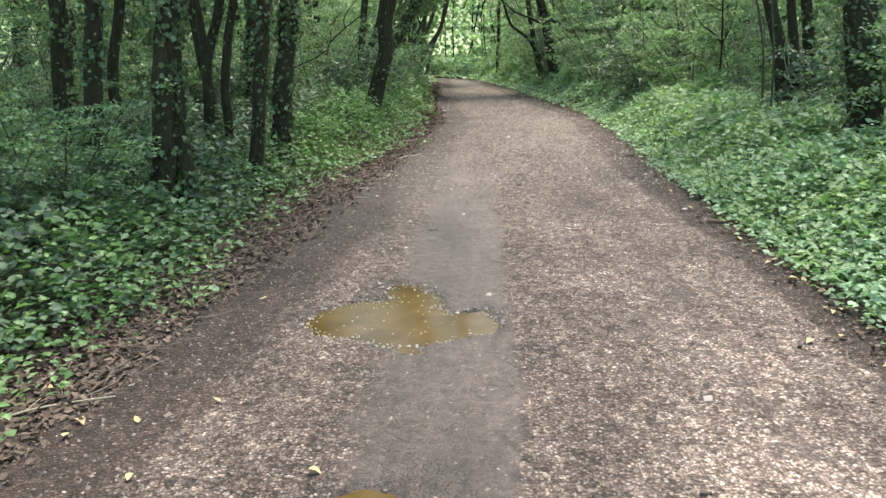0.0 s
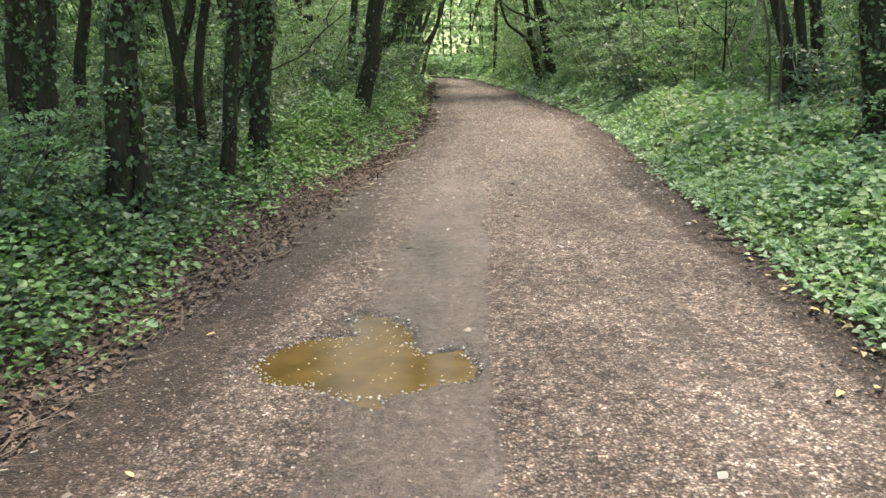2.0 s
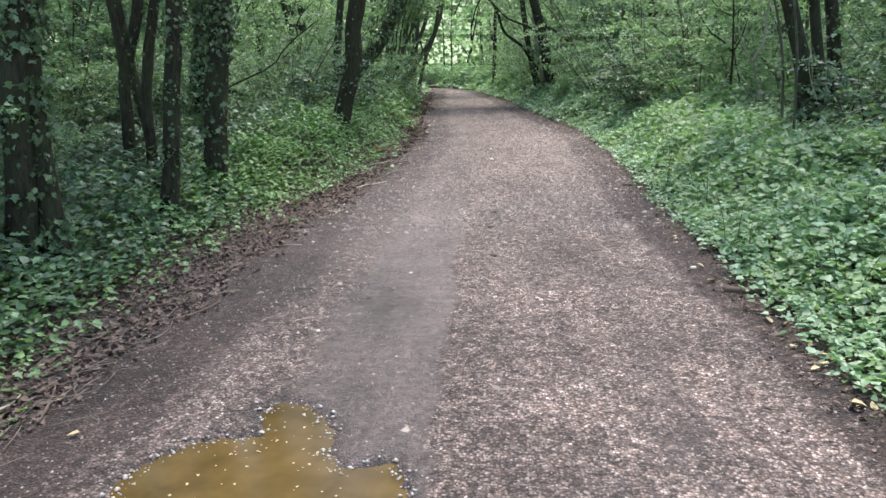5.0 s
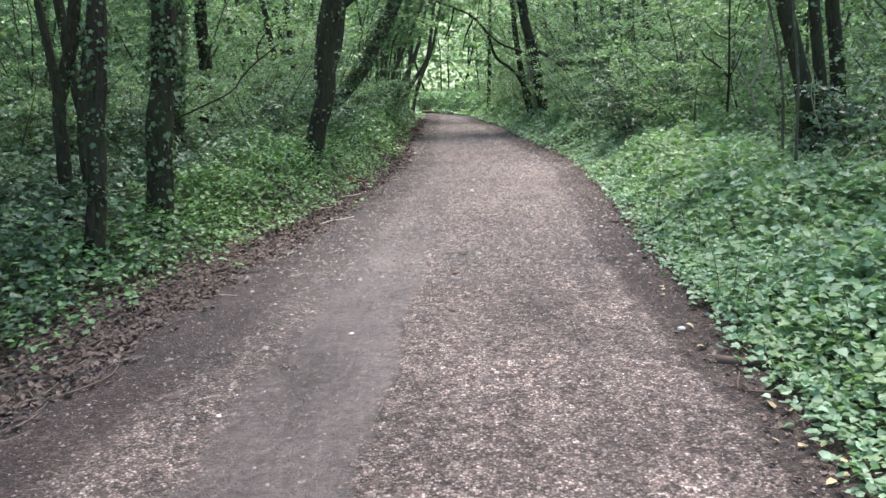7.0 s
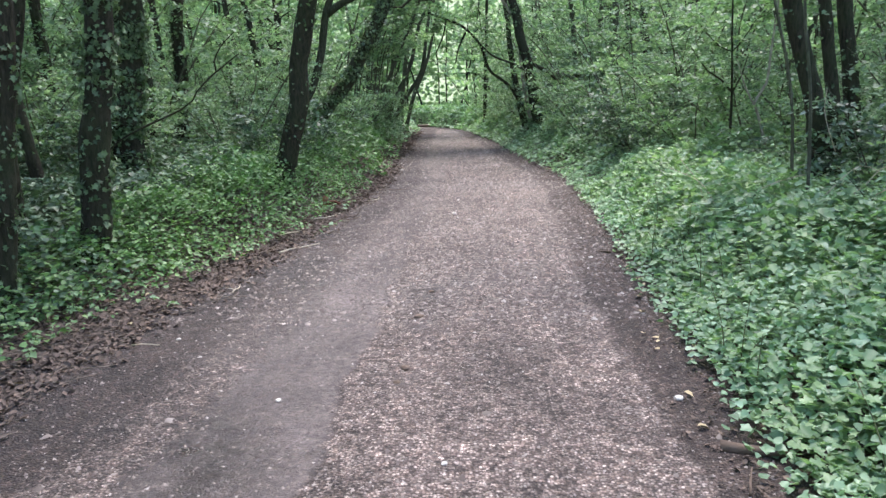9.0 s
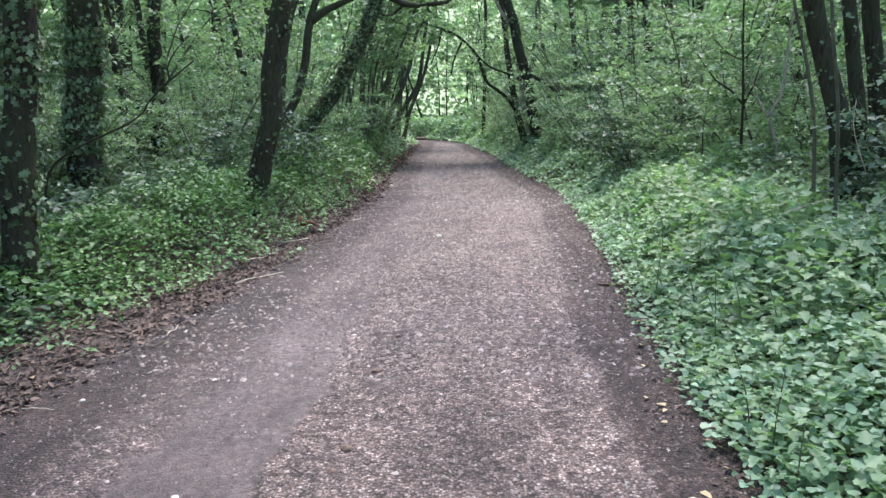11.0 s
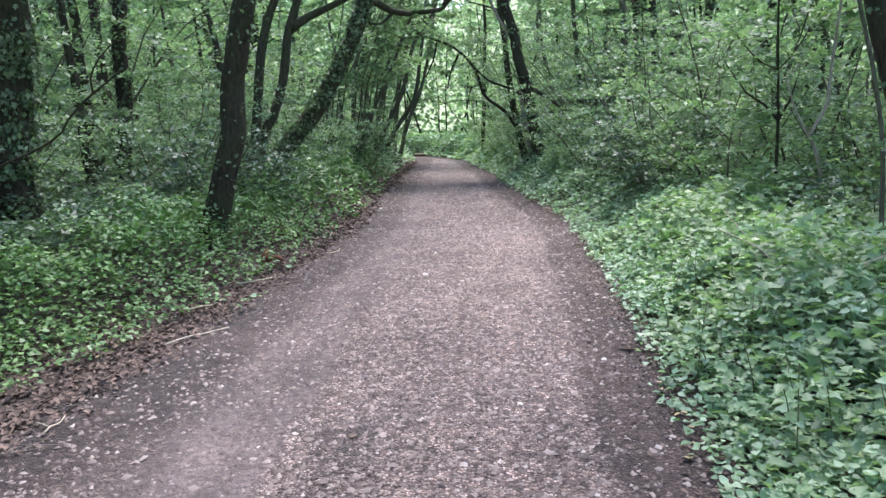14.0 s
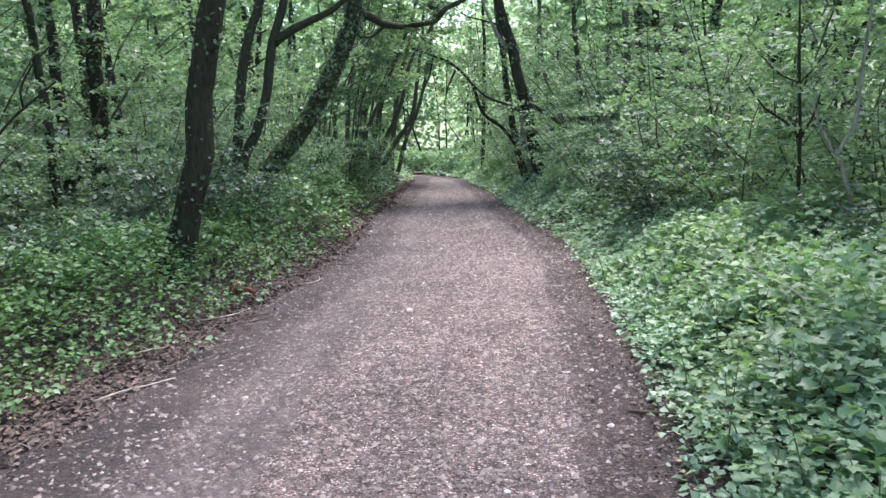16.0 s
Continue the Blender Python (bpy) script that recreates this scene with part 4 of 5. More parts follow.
# Unseen: the last seven on the left are there to block light.
for x, y in ((-4.5, -2), (-6, 1.5), (-3.6, -6), (-8, 4), (4.6, -3), (6.5, 1), (5.2, -8), (8.5, 4.5), (-2, -13), (2.5, -14), (0.3, -17), (7.5, -13), (-7, -11), (-4.9, 3.4), (-6.3, 5.4), (-4.0, 0.8), (-7.6, 7.6), (-5.6, -1.0), (-9, 6), (-3.7, 4.2)):
    UNSEEN_TREES.append((x, y))
WOOD = [wood_tree(61, 11, 0.12, 0.05, 0.14, 0, BARK), wood_tree(62, 12, 0.16, 0.1, 0.14, 60, BARK), wood_tree(63, 9.5, 0.07, 0.16, 0.13, 0, BARKG), wood_tree(64, 10.5, 0.1, -0.1, 0.14, 50, BARKG),
        wood_tree(65, 9, 0.055, 0.0, 0.12, 0, BARK)]
placed = 0
while placed < 146:
    x, y = UNSEEN_TREES.pop() if UNSEEN_TREES else (spots.uniform(-24, 24), spots.uniform(6, 75))
    d = float(off_road(np.array([x]), np.array([y]))[0])
    if y > 5 and d < (3.2 if y < 30 else 1.6) or (5 < y < 22 and abs(x) < 6.5) or (5 < y < 15 and 0 < x < 8.5) or y > 5 and abs(x) > 7 + 0.36 * y or (34 < y < 76 and abs(x + 1.0) < 5.0) or (y < 45 and placed % 3 == 0 and abs(x) > 14):
        continue
    k = placed % 5
    root = thing("tree", (x, y, float(ground_z(np.array([x]), np.array([y]))[0])), ("tall dark trunk with a light green crown", "tall ivy-clad trunk with a light crown", "thin mossy leaning tree with a sparse crown",
                 "mossy trunk with ivy and a green crown", "thin dark pole tree with a small crown")[k], "tree", "trees of the wood")
    root.rotation_euler = (0, 0, spots.uniform(0, 6.28))
    s = spots.uniform(0.85, 1.2)
    root.scale = (s, s, s)
    for nm, me in zip(("trunk", "branchwork", "crown", "ivy"), WOOD[k]):
        tagged(part(nm, me, root), kind="stuff" if nm == "branchwork" else "")
    placed += 1


# ---- ground cover ----
def verge(side, y0, y1, density, size, dmax, mat, seed, near, dmin=0.0, tall=0.38):
    rng = np.random.default_rng(seed)
    n = int(density * (y1 - y0) * (dmax - dmin))
    y = rng.uniform(y0, y1, n)
    d = dmin + (dmax - dmin) * rng.uniform(0, 1, n) - (0.13 if dmin == 0 and side > 0 else 0.02)
    left, right = edges(y)
    x = right + d if side > 0 else np.interp(y, PLANTS_Y, PLANTS_X) + 0.07 * waves(y * 0, y, 6, 3.0) + 0.3 - d
    clump = waves(x, y, seed % 7 + 50, 2.6) + 0.6 * waves(x, y, seed % 5 + 60, 8)
    if side < 0:
        keep = rng.uniform(0, 1, n) < np.clip(0.16 + 0.9 * smooth(0.05, 0.8, d - 0.2 * clump) + 0.3 * clump, 0.03, 1)
    else:
        keep = rng.uniform(0, 1, n) < np.clip((0.65 + 0.7 * smooth(0.0, 0.25, d) + 0.3 * clump) * smooth(-0.14, 0.04, d - 0.05 * clump), 0, 1)
    x, y, d, clump = x[keep], y[keep], d[keep], clump[keep]
    h = tall * (1 + 0.4 * smooth(15, 22, y)) * (0.22 + 0.78 * smooth(0.0, 0.9, d / (1 if side > 0 else 1.5 - 0.9 * smooth(9.5, 12, y)))) * np.clip(1 + 0.4 * clump, 0.35, 1.7)
    z = np.maximum(ground_z(x, y), 0.0) + h * rng.beta(2.2, 1.0, len(x)) + 0.015
    s = size * rng.uniform(0.55, 1.35, len(x)) * (0.8 + 0.3 * smooth(0, 1, d))
    return np.c_[x, y, z], s, mat, near, rng


def plants(name, label, specs):
    byme = {}
    for spec in specs:
        P, s, mat, near, rng = verge(*spec)
        v, f = leaf_arrays(P, s, tilt=0.34, near=near, rng=rng, width=0.5, lobed=near == 2)
        ob = part(name, mesh_of(name, v, f, 4, mat))
        tagged(ob, label, "undergrowth", kind="stuff")


plants("ground_cover", "dense bright green nettle and ivy ground cover along the track", [
    (1, 1.5, 9, 2450, 0.046, 3.0, NETTLE, 101, True), (1, 9, 16, 2050, 0.049, 3.8, NETTLE, 102, False), (1, 2, 8.5, 620, 0.066, 2.6, FRESH, 103, 2, 0.03, 0.42), (1, 8.5, 14, 620, 0.07, 3.2, FRESH, 104, 2, 0.1, 0.46),
    (1, 16, 27, 560, 0.08, 3.6, NETTLE, 105, False), (1, 27, 46, 240, 0.13, 4.0, NETTLE, 106, False), (1, 27, 46, 120, 0.14, 3.0, FRESH, 116, False)])
plants("ground_cover", "green nettles and low plants behind the start of the walk", [
    (1, -9, 1.6, 350, 0.09, 5.0, NETTLE, 121, False), (-1, -9, 2.2, 350, 0.09, 5.0, NETTLE, 122, False), (1, -9, 6, 90, 0.14, 12.0, HAZEL, 123, False, 3.2), (-1, -9, 6, 90, 0.14, 12.0, HAZEL, 124, False, 3.2)])
# The deeper left bands take the leaf colour that has shade painted in.
plants("ground_cover", "green low plants and ivy over dark leaf litter", [
    (-1, 2, 9, 1000, 0.043, 1.0, LOW, 107, True), (-1, 2, 9, 950, 0.05, 3.4, PAINTED_SHADE, 127, True, 0.35), (-1, 9, 16, 1300, 0.05, 1.3, LOW, 108, False), (-1, 9, 16, 850, 0.062, 3.8, PAINTED_SHADE, 128, False, 1.3), (-1, 3, 9, 230, 0.055, 2.6, FRESH, 109, 2), (-1, 9.5, 15.5, 1000, 0.036, 1.5, LOW, 110, False, 0.1, 0.46),
    (-1, 16, 27, 480, 0.08, 3.4, LOW, 111, False), (-1, 27, 46, 200, 0.13, 3.5, NETTLE, 112, False), (-1, 5, 20, 260, 0.08, 9.0, PAINTED_SHADE, 113, False, 3.2, 0.4), (1, 5, 24, 300, 0.08, 9.0, HAZEL, 114, False, 3.2, 0.45)])
rng = np.random.default_rng(300)
n = 26000
x, y = rng.uniform(-24, 24, n), rng.uniform(44, 72, n)
ok = off_road(x, y) > 0.2
x, y = x[ok], y[ok]
plantsP = np.c_[x, y, ground_z(x, y) + rng.uniform(0.02, 0.7, len(x))]
tagged(part("far_undergrowth", leaf_mesh("far_undergrowth", plantsP, 0.22, FRESH, rng=rng)), "light green undergrowth beyond the bend", "undergrowth", kind="stuff")
n = 90000
a = rng.uniform(-1.25, 1.25, n)
r = np.where(rng.uniform(0, 1, n) < 0.5, rng.uniform(70, 84, n), rng.uniform(46, 60, n) + 18 * np.exp(-((a + 0.05) / 0.16) ** 2))
rk = (np.abs(a - 0.02) > 0.09) | (rng.uniform(0, 1, n) < 0.5)
a, r, n = a[rk], r[rk], int(rk.sum())
far = np.c_[np.sin(a) * r, np.cos(a) * r, rng.uniform(0, 1, n) ** 0.8 * np.where(r < 62, 15, 22)]
m = 17000
c = rng.uniform(-0.4, 0.3, m)
q = rng.uniform(57, 67, m)
tagged(part("far_foliage", leaf_mesh("far_foliage", np.c_[np.sin(c) * q, np.cos(c) * q, 0.3 + rng.uniform(0, 1, m) * 17], 0.36, FARLEAF, rng=rng, tilt=0.7)), "far foliage beyond the bend, its green paled for bright haze", "woods", kind="stuff")
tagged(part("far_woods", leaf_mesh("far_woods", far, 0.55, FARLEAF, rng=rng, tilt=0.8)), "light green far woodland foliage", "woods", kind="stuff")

# Backdrop wall that glows, for the daylight haze at the end of the track.
BACK, bt, bs = material("glowing_far_wood")
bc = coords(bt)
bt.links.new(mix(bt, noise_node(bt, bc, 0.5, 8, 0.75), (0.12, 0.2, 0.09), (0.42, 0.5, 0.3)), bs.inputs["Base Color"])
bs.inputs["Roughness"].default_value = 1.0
# Emission puts the brightness of lit haze into the wall itself.
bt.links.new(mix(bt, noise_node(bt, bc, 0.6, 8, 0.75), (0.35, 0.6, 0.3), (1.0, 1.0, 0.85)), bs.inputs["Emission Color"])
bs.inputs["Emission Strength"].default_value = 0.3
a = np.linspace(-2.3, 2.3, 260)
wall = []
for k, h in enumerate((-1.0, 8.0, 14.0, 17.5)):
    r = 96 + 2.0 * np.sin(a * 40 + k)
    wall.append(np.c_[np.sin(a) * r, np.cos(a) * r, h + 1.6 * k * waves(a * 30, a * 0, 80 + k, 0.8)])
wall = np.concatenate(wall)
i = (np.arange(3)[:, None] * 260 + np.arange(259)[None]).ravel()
tagged(part("backdrop", mesh_of("backdrop", wall, np.stack([i, i + 1, i + 261, i + 260], 1), 4, BACK, True)), "glowing pale green backdrop in place of hazy far woods", "woods", kind="structure")

# ---- litter, gravel, twigs ----
def scatter_flat(name, label, n, area, size, mat, seed, category, left_bias=True):
    rng = np.random.default_rng(seed)
    y = area[0] + (area[1] - area[0]) * rng.uniform(0, 1, n) ** 1.2
    left, right = edges(y)
    if left_bias:
        x = left + 0.3 * rng.beta(1, 3, n) - (left - np.interp(y, PLANTS_Y, PLANTS_X) + 0.5) * rng.uniform(0, 1, n)
    else:
        x = right + rng.normal(-0.02, 0.16, n)
    z = np.where(off_road(x, y) > 0.03, ground_z(x, y), road_z(x, y))
    z = np.maximum(z, road_z(x, y)) + 0.006 + rng.uniform(0, 0.012, n)
    v, f = leaf_arrays(np.c_[x, y, z], size * rng.uniform(0.5, 1.3, n), tilt=0.4, near=True, rng=rng, width=0.3)
    tagged(part(name, mesh_of(name, v, f, 4, mat)), label, category, kind="stuff")


scatter_flat("dead_leaves", "brown and buff dead leaves along the track edge", 20000, (2.0, 19), 0.042, DEADLEAF, 201, "leaf litter")
scatter_flat("dead_leaves", "scattered brown dead leaves at the foot of the nettles", 2600, (2.5, 20), 0.028, DEADLEAF, 202, "leaf litter", False)
scatter_flat("dead_leaves", "fine dark leaf litter at the road edge", 5000, (15, 36), 0.08, DEADLEAF, 203, "leaf litter")


def stones(n, y0, y1, size, seed):
    rng = np.random.default_rng(seed)
    y = y0 + (y1 - y0) * rng.uniform(0, 1, n) ** 1.1
    left, right = edges(y)
    x = left + (right - left) * rng.uniform(0.0, 1.0, n)
    mud = np.clip(mud_at(x, y) + 0.35 * waves(x, y, 71, 5), 0, 1)
    soil = soil_at(x, y)
    pud = np.minimum(outside(x, y, PUDDLE), outside(x, y, SMALL))
    keep = (rng.uniform(0, 1, n) > np.maximum(mud * 0.85, soil * 0.6)) & ((pud > 0.0))
    x, y, pud = x[keep], y[keep], pud[keep]
    s = size * rng.gamma(4.0, 0.25, len(x)).clip(0.35, 2.4)
    z = road_z(x, y)
    o = np.array([[1, 0, -0.35], [0, 1, -0.35], [-1, 0, -0.35], [0, -1, -0.35], [0.2, 0.1, 0.7]], float)
    V = o[None] * s[:, None, None] * rng.uniform(0.5, 1.15, (len(x), 5, 3)) * np.array([1, 1, 0.65])
    V += rng.normal(0, 0.14, V.shape) * s[:, None, None]
    a = rng.uniform(0, 6.28, len(x))
    ca, sa = np.cos(a)[:, None], np.sin(a)[:, None]
    V = np.stack([V[..., 0] * ca - V[..., 1] * sa, V[..., 0] * sa + V[..., 1] * ca, V[..., 2]], -1)
    V += np.c_[x, y, z + s * 0.15][:, None]
    F = np.array([[0, 1, 4], [1, 2, 4], [2, 3, 4], [3, 0, 4]])
    f = (np.arange(len(x))[:, None, None] * 5 + F[None]).reshape(-1, 3)
    tagged(part("gravel", mesh_of("gravel", V.reshape(-1, 3), f, 3, STONE)), "small pale and brown loose gravel stones pressed in the track", "gravel", kind="stuff")


stones(60000, 1.6, 8.0, 0.0058, 401)
stones(40000, 8.0, 16.0, 0.0115, 402)
stones(16000, 15.0, 30.0, 0.017, 404)
stones(1300, 2.0, 18.0, 0.012, 406)
stones(420, 1.6, 14.0, 0.014, 403)


rng = np.random.default_rng(405)
ring = np.array(resample([(x, y, 0) for x, y in PUDDLE + PUDDLE[:1]], 0.02))
pick = ring[rng.integers(0, len(ring), 400)][:, :2] + rng.normal(0.0, 0.024, (400, 2))
o = np.array([[1, 0, 0], [0, 1, 0], [-1, 0, 0], [0, -1, 0], [0, 0, 0.7], [0, 0, -0.7]], float)
s = 0.0062 * rng.gamma(3.0, 0.35, 400).clip(0.4, 2.6)
V = o[None] * s[:, None, None] * rng.uniform(0.5, 1.2, (400, 6, 3)) + np.c_[pick, np.maximum(road_z(pick[:, 0], pick[:, 1]), -0.02) + 0.003][:, None]
F = np.array([[0, 1, 4], [1, 2, 4], [2, 3, 4], [3, 0, 4], [1, 0, 5], [2, 1, 5], [3, 2, 5], [0, 3, 5]])
tagged(part("gravel", mesh_of("gravel", V.reshape(-1, 3), (np.arange(400)[:, None, None] * 6 + F[None]).reshape(-1, 3), 3, PALESTONE)), "pale gravel stones round the puddle rim", "gravel", kind="stuff")


def stick(name, label, pts, r, mat, category="twig", forks=()):
    pts = np.array(pts, float)
    base = pts[0]
    line = resample(pts, 0.06) - base
    rng = np.random.default_rng(int(abs(base[0] * 1000 + base[1] * 100)))
    tubes = [tube_arrays(line, np.linspace(r, r * 0.55, len(line)), 7, 0.1, rng)]
    for q in forks:
        l = resample(q, 0.06) - base
        tubes.append(tube_arrays(l, np.linspace(r * 0.6, r * 0.3, len(l)), 6, 0.1, rng))
    v, f = join(tubes)
    ob = part(name, mesh_of(name, v, f, 4, mat, True))
    ob.location = base
    return tagged(ob, label, category)


def lump(name, label, x, y, size, mat, category):
    bm = bmesh.new()
    bmesh.ops.create_icosphere(bm, subdivisions=2, radius=size)
    for v in bm.verts:
        v.co *= 1 + 0.35 * noise.noise(v.co * (1.3 / size) + Vector((x, y, 0)))
        v.co.z *= 0.55
    me = bpy.data.meshes.new(name)
    bm.to_mesh(me)
    bm.free()
    me.materials.append(mat)
    ob = part(name, me)
    ob.location = (x, y, surf(x, y) + size * 0.25)
    return tagged(ob, label, category)


def surf(x, y):
    x, y = np.array([x]), np.array([y])
    return float(max(ground_z(x, y)[0], road_z(x, y)[0]))


stick("fallen_branch", "short thick brown branch piece lying at the nettle edge", [(2.26, 6.23, 0.022), (2.38, 6.18, 0.028), (2.54, 6.14, 0.035)], 0.026, DEADWOOD, "branch")
# Dark tube added for an unidentified dark line at the far end.
stick("far_dark_bar", "low dark bar across the far end of the track", [(-2.1, 41.5, 0.06), (-1.2, 41.3, 0.08), (-0.35, 41.2, 0.06)], 0.075, DEADWOOD, "log")
stick("fallen_twig", "thin brown stick lying across the dark verge", [(2.36, 10.06, 0.020), (2.53, 10.01, 0.025), (2.74, 9.97, 0.030)], 0.009, DEADWOOD)
stick("rotten_stump", "small red-brown rotten wood stub in leaf litter", [(-0.85, 13.13, 0.000), (-0.85, 13.13, 0.100), (-0.81, 13.13, 0.190)], 0.06, REDWOOD, "stump",
      [[(-0.82, 13.13, 0.100), (-0.68, 13.08, 0.120), (-0.61, 13.03, 0.100)]])
stick("dry_stalk", "pale dry bent stalk standing in nettles", [(3.37, 9.97, 0.22), (3.32, 9.91, 0.44), (3.23, 10.08, 0.63), (3.02, 10.32, 0.74)], 0.006, DRY, "stalk")
stick("dry_stalk", "pale dry stalk leaning in nettles", [(3.48, 10.78, 0.21), (3.43, 10.78, 0.51), (3.29, 11.00, 0.76)], 0.005, DRY, "stalk")
stick("dead_branch", "bare dark branch slanting over the undergrowth", [(-2.75, 11.05, 0.3), (-2.6, 11.0, 1.0), (-1.77, 11.00, 1.41), (-1.61, 11.00, 1.57), (-1.46, 11.00, 1.71), (-1.29, 11.00, 1.83), (-1.15, 11.00, 1.93)], 0.014,
      BARK, "branch", [[(-1.39, 11.00, 1.76), (-1.40, 11.00, 1.87), (-1.32, 11.00, 2.01), (-1.17, 11.00, 2.15)]])
bough = stick("hanging_bough", "dark leafy bough hanging over the track", [(2.49, 24.66, 1.03), (1.98, 24.46, 1.74), (1.48, 24.27, 2.15), (1.23, 24.27, 2.83), (0.77, 24.27, 3.31), (0.30, 24.27, 3.53), (-0.17, 24.27, 3.71)], 0.05,
      BARK, "bough", [[(0.85, 24.27, 3.17), (0.65, 24.37, 2.77), (0.55, 24.37, 2.36)], [(0.34, 24.27, 3.54), (0.23, 24.27, 3.08), (0.03, 24.27, 2.66)]])
bough_rng = np.random.default_rng(78)
start = bough.location
P, S = [], []
for a, b in (((1.98, 24.46, 1.9), (1.23, 24.27, 3.0)), ((1.48, 24.27, 2.5), (0.77, 24.27, 3.5)), ((0.77, 24.27, 3.45), (-0.2, 24.27, 3.9)), ((1.2, 24.3, 3.1), (1.9, 24.3, 3.9))):
    for k in range(12):
        at = np.array(a) + (np.array(b) - np.array(a)) * k / 12
        p, z = spray(at, np.array([bough_rng.normal(0, 1), bough_rng.normal(0, 1), 0.0]), 0.75, 34, 0.085, bough_rng)
        p[:, 2] -= 0.3 * bough_rng.uniform(0, 1, len(p)) ** 2
        P.append(p - np.array(start)), S.append(z)
part("foliage", leaf_mesh("foliage", np.concatenate(P), np.concatenate(S), CANOPY, rng=bough_rng), bough)
rng = np.random.default_rng(77)
for k in range(46):
    y = rng.uniform(2.8, 18)
    left, right = edges(np.array([y]))
    x = float(left[0]) - rng.uniform(-0.15, 0.6) if k % 5 else float(right[0]) - abs(rng.normal(0.0, 0.12))
    a, L = (rng.normal(1.0, 0.6), rng.uniform(0.15, 0.6)) if k % 5 else (rng.uniform(0, 3), rng.uniform(0.08, 0.2))
    pts = []
    for s in range(4):
        pts.append((x, y, surf(x, y) + 0.01 + 0.01 * (s % 2)))
        a += rng.normal(0, 0.35)
        x, y = x + np.cos(a) * L / 3, y + np.sin(a) * L / 3
    m0 = pts[1]
    f0 = (m0[0] + 0.1 * math.cos(a + 0.9), m0[1] + 0.1 * math.sin(a + 0.9), m0[2] + 0.01)
    stick("fallen_twig", "thin grey-brown fallen twig on the leaf litter", pts, rng.uniform(0.004, 0.009), DEADWOOD if k % 3 else DRY, "twig", [[m0, f0]] if k % 2 else ())


def plant_mesh(seed):
    """A nettle-like plant: a stem and the shape of one of its leaves."""
    r = np.random.default_rng(seed)
    v, f = leaf_arrays(np.array([[0.5, 0.0, 0.0]]), 1.0, tilt=0.05, near=True, rng=r, width=0.45, heading=np.array([[8.0, 0.0, 0.0]]), lobed=seed % 2 == 0)
    return mesh_of("leaf", v, f, 4, FRESH if seed % 3 else NETTLE)


LEAVES = [plant_mesh(k) for k in range(500, 506)]
rng = np.random.default_rng(510)


def verge_plant(x, y, height, count, size, label, name="nettle_plant"):
    z = float(ground_z(np.array([x]), np.array([y]))[0])
    root = thing(name, (x, y, z), label, "plant", "plants along the verge")
    lean = rng.normal(0, 0.12, 2)
    line = resample([(0, 0, -0.03), (lean[0] * 0.3, lean[1] * 0.3, height * 0.5), (lean[0], lean[1], height)], 0.08)
    v, f = join([tube_arrays(line, np.linspace(0.004, 0.002, len(line)), 5, rng=rng)])
    part("stem", mesh_of("stem", v, f, 4, STEM, True), root)
    for k in range(count):
        p = line[min(len(line) - 1, int((0.35 + 0.65 * k / count) * len(line)))]
        leaf = part("leaf", LEAVES[int(rng.integers(0, 6))], root)
        leaf.location = p
        leaf.rotation_euler = (rng.normal(0, 0.25), rng.uniform(-0.2, 0.45), k * 2.4 + rng.normal(0, 0.3))
        s = size * rng.uniform(0.7, 1.2) * (1.1 - 0.4 * k / count)
        leaf.scale = (s, s, s)


for k in range(120):
    y = rng.uniform(4.2, 13.5)
    left, right = edges(np.array([y]))
    if k % 4 < 3:
        verge_plant(float(right[0]) + rng.uniform(0.08, 1.2), y, rng.uniform(0.3, 0.5), int(rng.integers(8, 13)), 0.065, "young nettle plant with toothed light green leaves")
    else:
        verge_plant(float(left[0]) - rng.uniform(-0.1, 0.8), y, rng.uniform(0.1, 0.22), int(rng.integers(5, 9)), 0.055, "small low seedling in brown leaf litter", "seedling")
for pts in ([(3.93, 9.00, 0.53), (4.04, 9.00, 0.64), (4.15, 9.00, 0.74), (4.23, 9.00, 0.83), (4.35, 9.00, 0.87)],
            [(3.99, 9.40, 0.55), (4.13, 9.40, 0.70), (4.27, 9.40, 0.81), (4.42, 9.40, 0.76)],
            [(3.54, 9.60, 0.60), (3.74, 9.60, 0.68), (3.94, 9.60, 0.73)],
            [(4.44, 10.20, 0.86), (4.37, 10.20, 1.04), (4.32, 10.20, 1.23), (4.33, 10.20, 1.41)],
            [(4.10, 8.80, 0.66), (4.29, 8.80, 0.76), (4.44, 8.80, 0.83)]):
    stick("bramble_cane", "bare arching pale brown bramble cane", pts, 0.0045, DRY, "cane")

tubes = []
for k in range(650):
    y = rng.uniform(2.5, 17)
    left = float(edges(np.array([y]))[0][0])
    x = left + 0.2 - rng.uniform(0, 1) * (left + 0.4 - float(np.interp(y, PLANTS_Y, PLANTS_X)))
    a, L, z = rng.normal(1.2, 0.7), rng.uniform(0.05, 0.28), surf(x, y) + 0.012
    tubes.append(tube_arrays([(x, y, z), (x + math.cos(a) * L / 2, y + math.sin(a) * L / 2, z + rng.uniform(0, 0.02)), (x + math.cos(a + 0.2) * L, y + math.sin(a + 0.2) * L, z)], [0.003, 0.0026, 0.0015], 4, rng=rng))
v, f = join(tubes)
tagged(part("twig_litter", mesh_of("twig_litter", v, f, 4, DRYTWIG)), "fine broken twigs strewn over brown leaf litter", "leaf litter", kind="stuff")
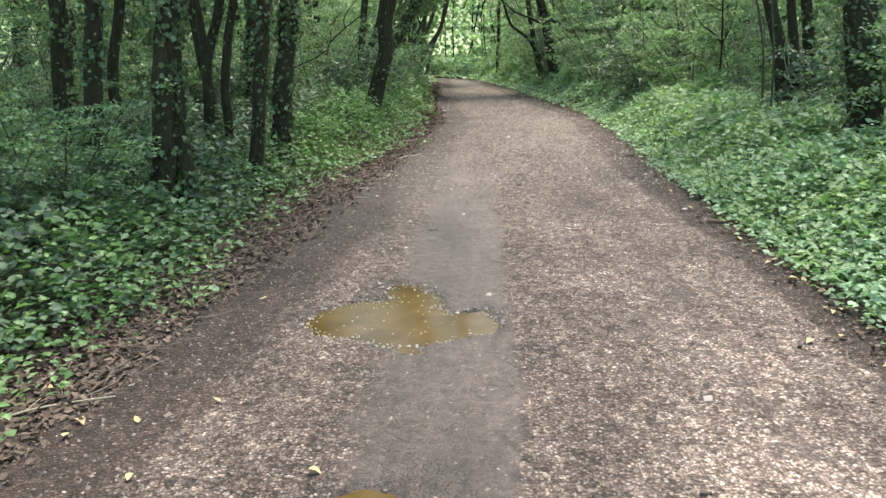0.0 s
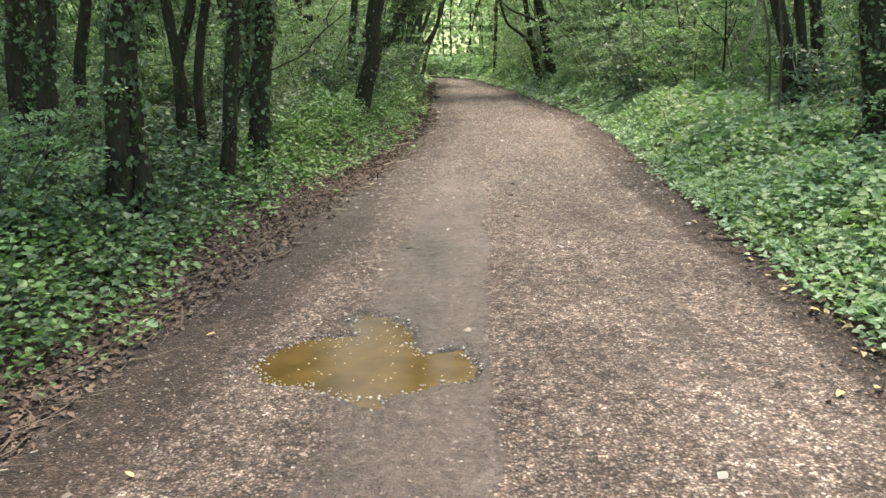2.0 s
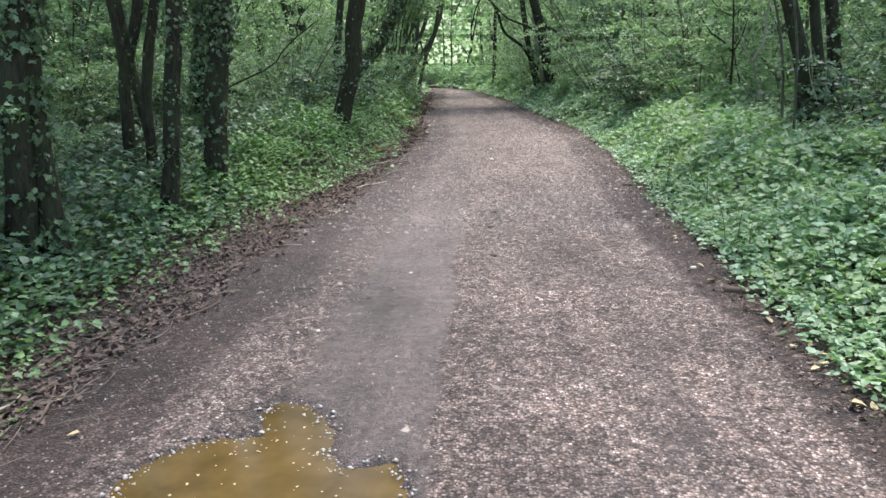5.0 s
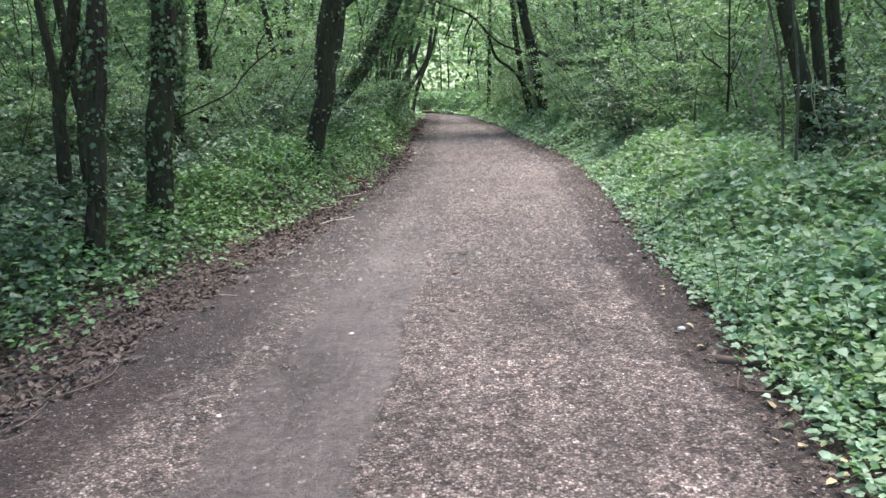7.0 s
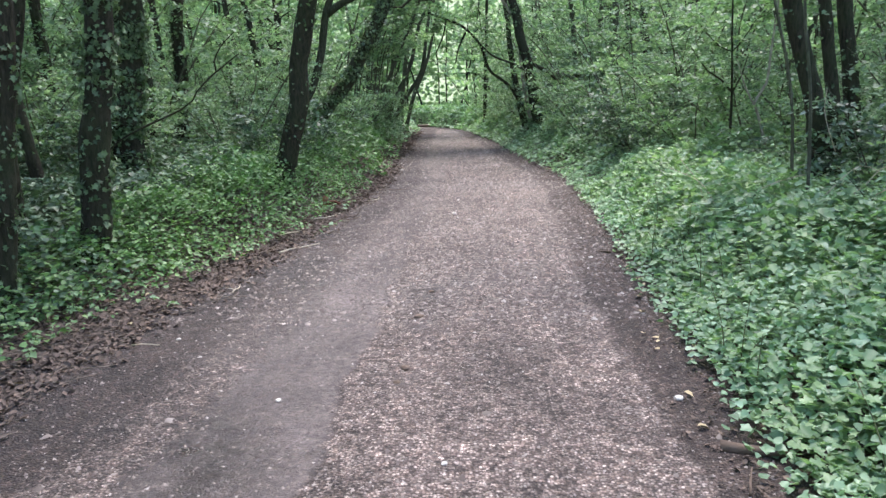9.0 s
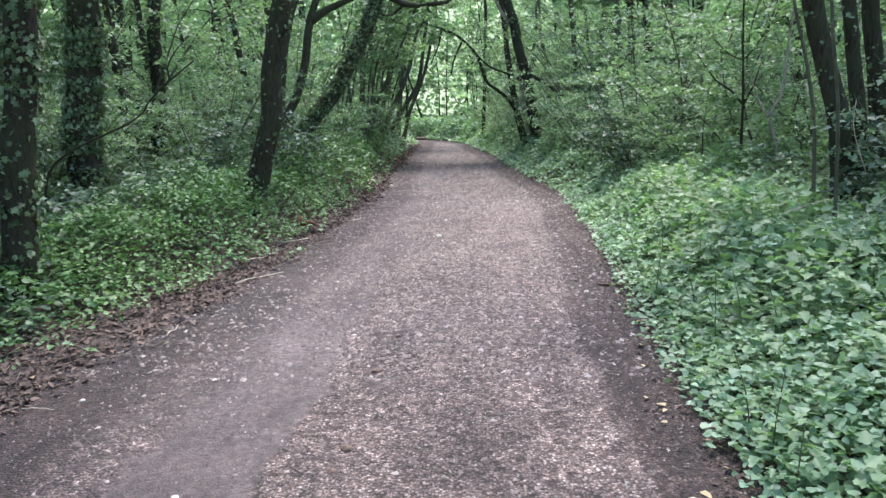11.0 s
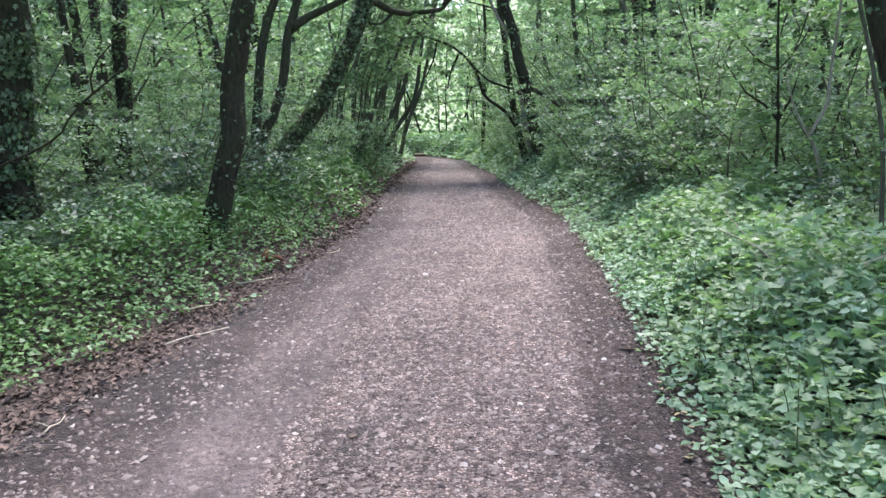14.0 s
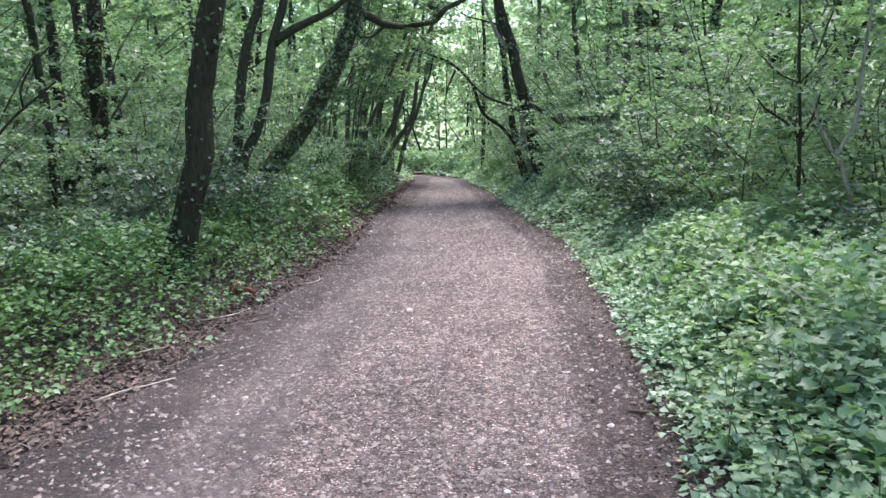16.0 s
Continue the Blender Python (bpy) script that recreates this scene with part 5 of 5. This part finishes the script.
for x, y, s in ((0.93, 12.53, 0.032), (-0.11, 5.65, 0.014), (1.15, 6.10, 0.013), (2.22, 6.73, 0.022), (2.45, 5.98, 0.02), (0.94, 13.79, 0.02), (-0.60, 7.72, 0.016), (1.71, 9.16, 0.016), (2.25, 9.88, 0.02), (0.30, 6.76, 0.015)):
    lump("stone", "loose pale stone lying on the gravel track", x, y, s, PALESTONE, "stone")
for x, y, s in ((0.883, 7.155, 0.026), (0.873, 8.103, 0.03), (0.91, 8.74, 0.02), (0.86, 6.96, 0.02), (1.22, 3.72, 0.012), (0.67, 3.6, 0.012)):
    lump("soil_clod", "dark crumbly soil clod on the gravel track", x, y, s, DEADWOOD, "clod")
PALELEAF = plain("pale_dead_leaf", (0.34, 0.26, 0.13), (0.55, 0.46, 0.27), 25, 0.7)
shapes = []
for k in range(4):
    v, f = leaf_arrays(np.zeros((1, 3)), 1.0, tilt=0.25, near=True, rng=rng, width=0.34)
    shapes.append(mesh_of("fallen_leaf", v, f, 4, PALELEAF))
edge_rng = np.random.default_rng(88)
EDGE_LEAVES = [(float(edges(np.array([q]))[1][0]) - abs(edge_rng.normal(0.02, 0.12)), q) for q in edge_rng.uniform(3.4, 9.5, 34)]
for k, (x, y) in enumerate(EDGE_LEAVES + [(-1.17, 2.98), (-1.17, 2.87), (-0.95, 3.00), (-1.49, 3.28), (-0.14, 2.62), (-0.78, 2.57), (-0.99, 3.48), (-1.26, 4.08), (-1.08, 4.79), (-1.39, 5.97), (-1.16, 6.97), (-1.06, 8.01), (2.29, 4.11), (2.30, 5.04), (2.34, 5.70), (2.40, 7.20),
                             (2.34, 8.13), (-0.85, 4.47), (-0.68, 3.17), (2.01, 3.73), (-1.28, 8.76), (-0.98, 9.97)]):
    leaf = part("fallen_leaf", shapes[k % 4])
    s = rng.uniform(0.035, 0.065)
    leaf.location, leaf.scale, leaf.rotation_euler = (x, y, surf(x, y) + 0.015), (s, s, s), (0, 0, rng.uniform(0, 6.28))
    tagged(leaf, "pale yellow fallen leaf lying on the track", "leaf", "fallen leaves")

rng = np.random.default_rng(610)
q = np.array(PUDDLE)[rng.integers(0, len(PUDDLE), 80)]
w = rng.uniform(0.35, 0.97, (80, 1))
spot = q * w + np.array([[0.05, 4.3]]) * (1 - w) + rng.normal(0, 0.03, (80, 2))
spot = spot[outside(spot[:, 0], spot[:, 1], PUDDLE) < -0.02]
v, f = leaf_arrays(np.c_[spot, np.full(len(spot), -0.0165)], rng.uniform(0.006, 0.018, len(spot)), tilt=0.03, near=True, rng=rng, width=0.35)
tagged(part("floating_bits", mesh_of("floating_bits", v, f, 4, PALELEAF)), "pale leaf scraps floating on the muddy puddle", "leaf litter", kind="stuff")

for k, (x, y) in enumerate([(-5.2, 52), (-3.9, 55), (-2.6, 53), (-1.4, 56), (-0.4, 52.5), (0.8, 55), (2.0, 53), (3.2, 56), (-4.6, 58), (-2.0, 59), (0.2, 58.5), (2.6, 59.5)]):
    root = thing("tree", (x, y, float(ground_z(np.array([x]), np.array([y]))[0])), "thin dark pole tree in light green woodland", "tree", "trees of the wood")
    root.rotation_euler = (0, 0, k * 1.7)
    for nm, me in zip(("trunk", "branchwork", "crown"), WOOD[4 if k % 2 else 2]):
        tagged(part(nm, me, root), kind="stuff" if nm == "branchwork" else "")
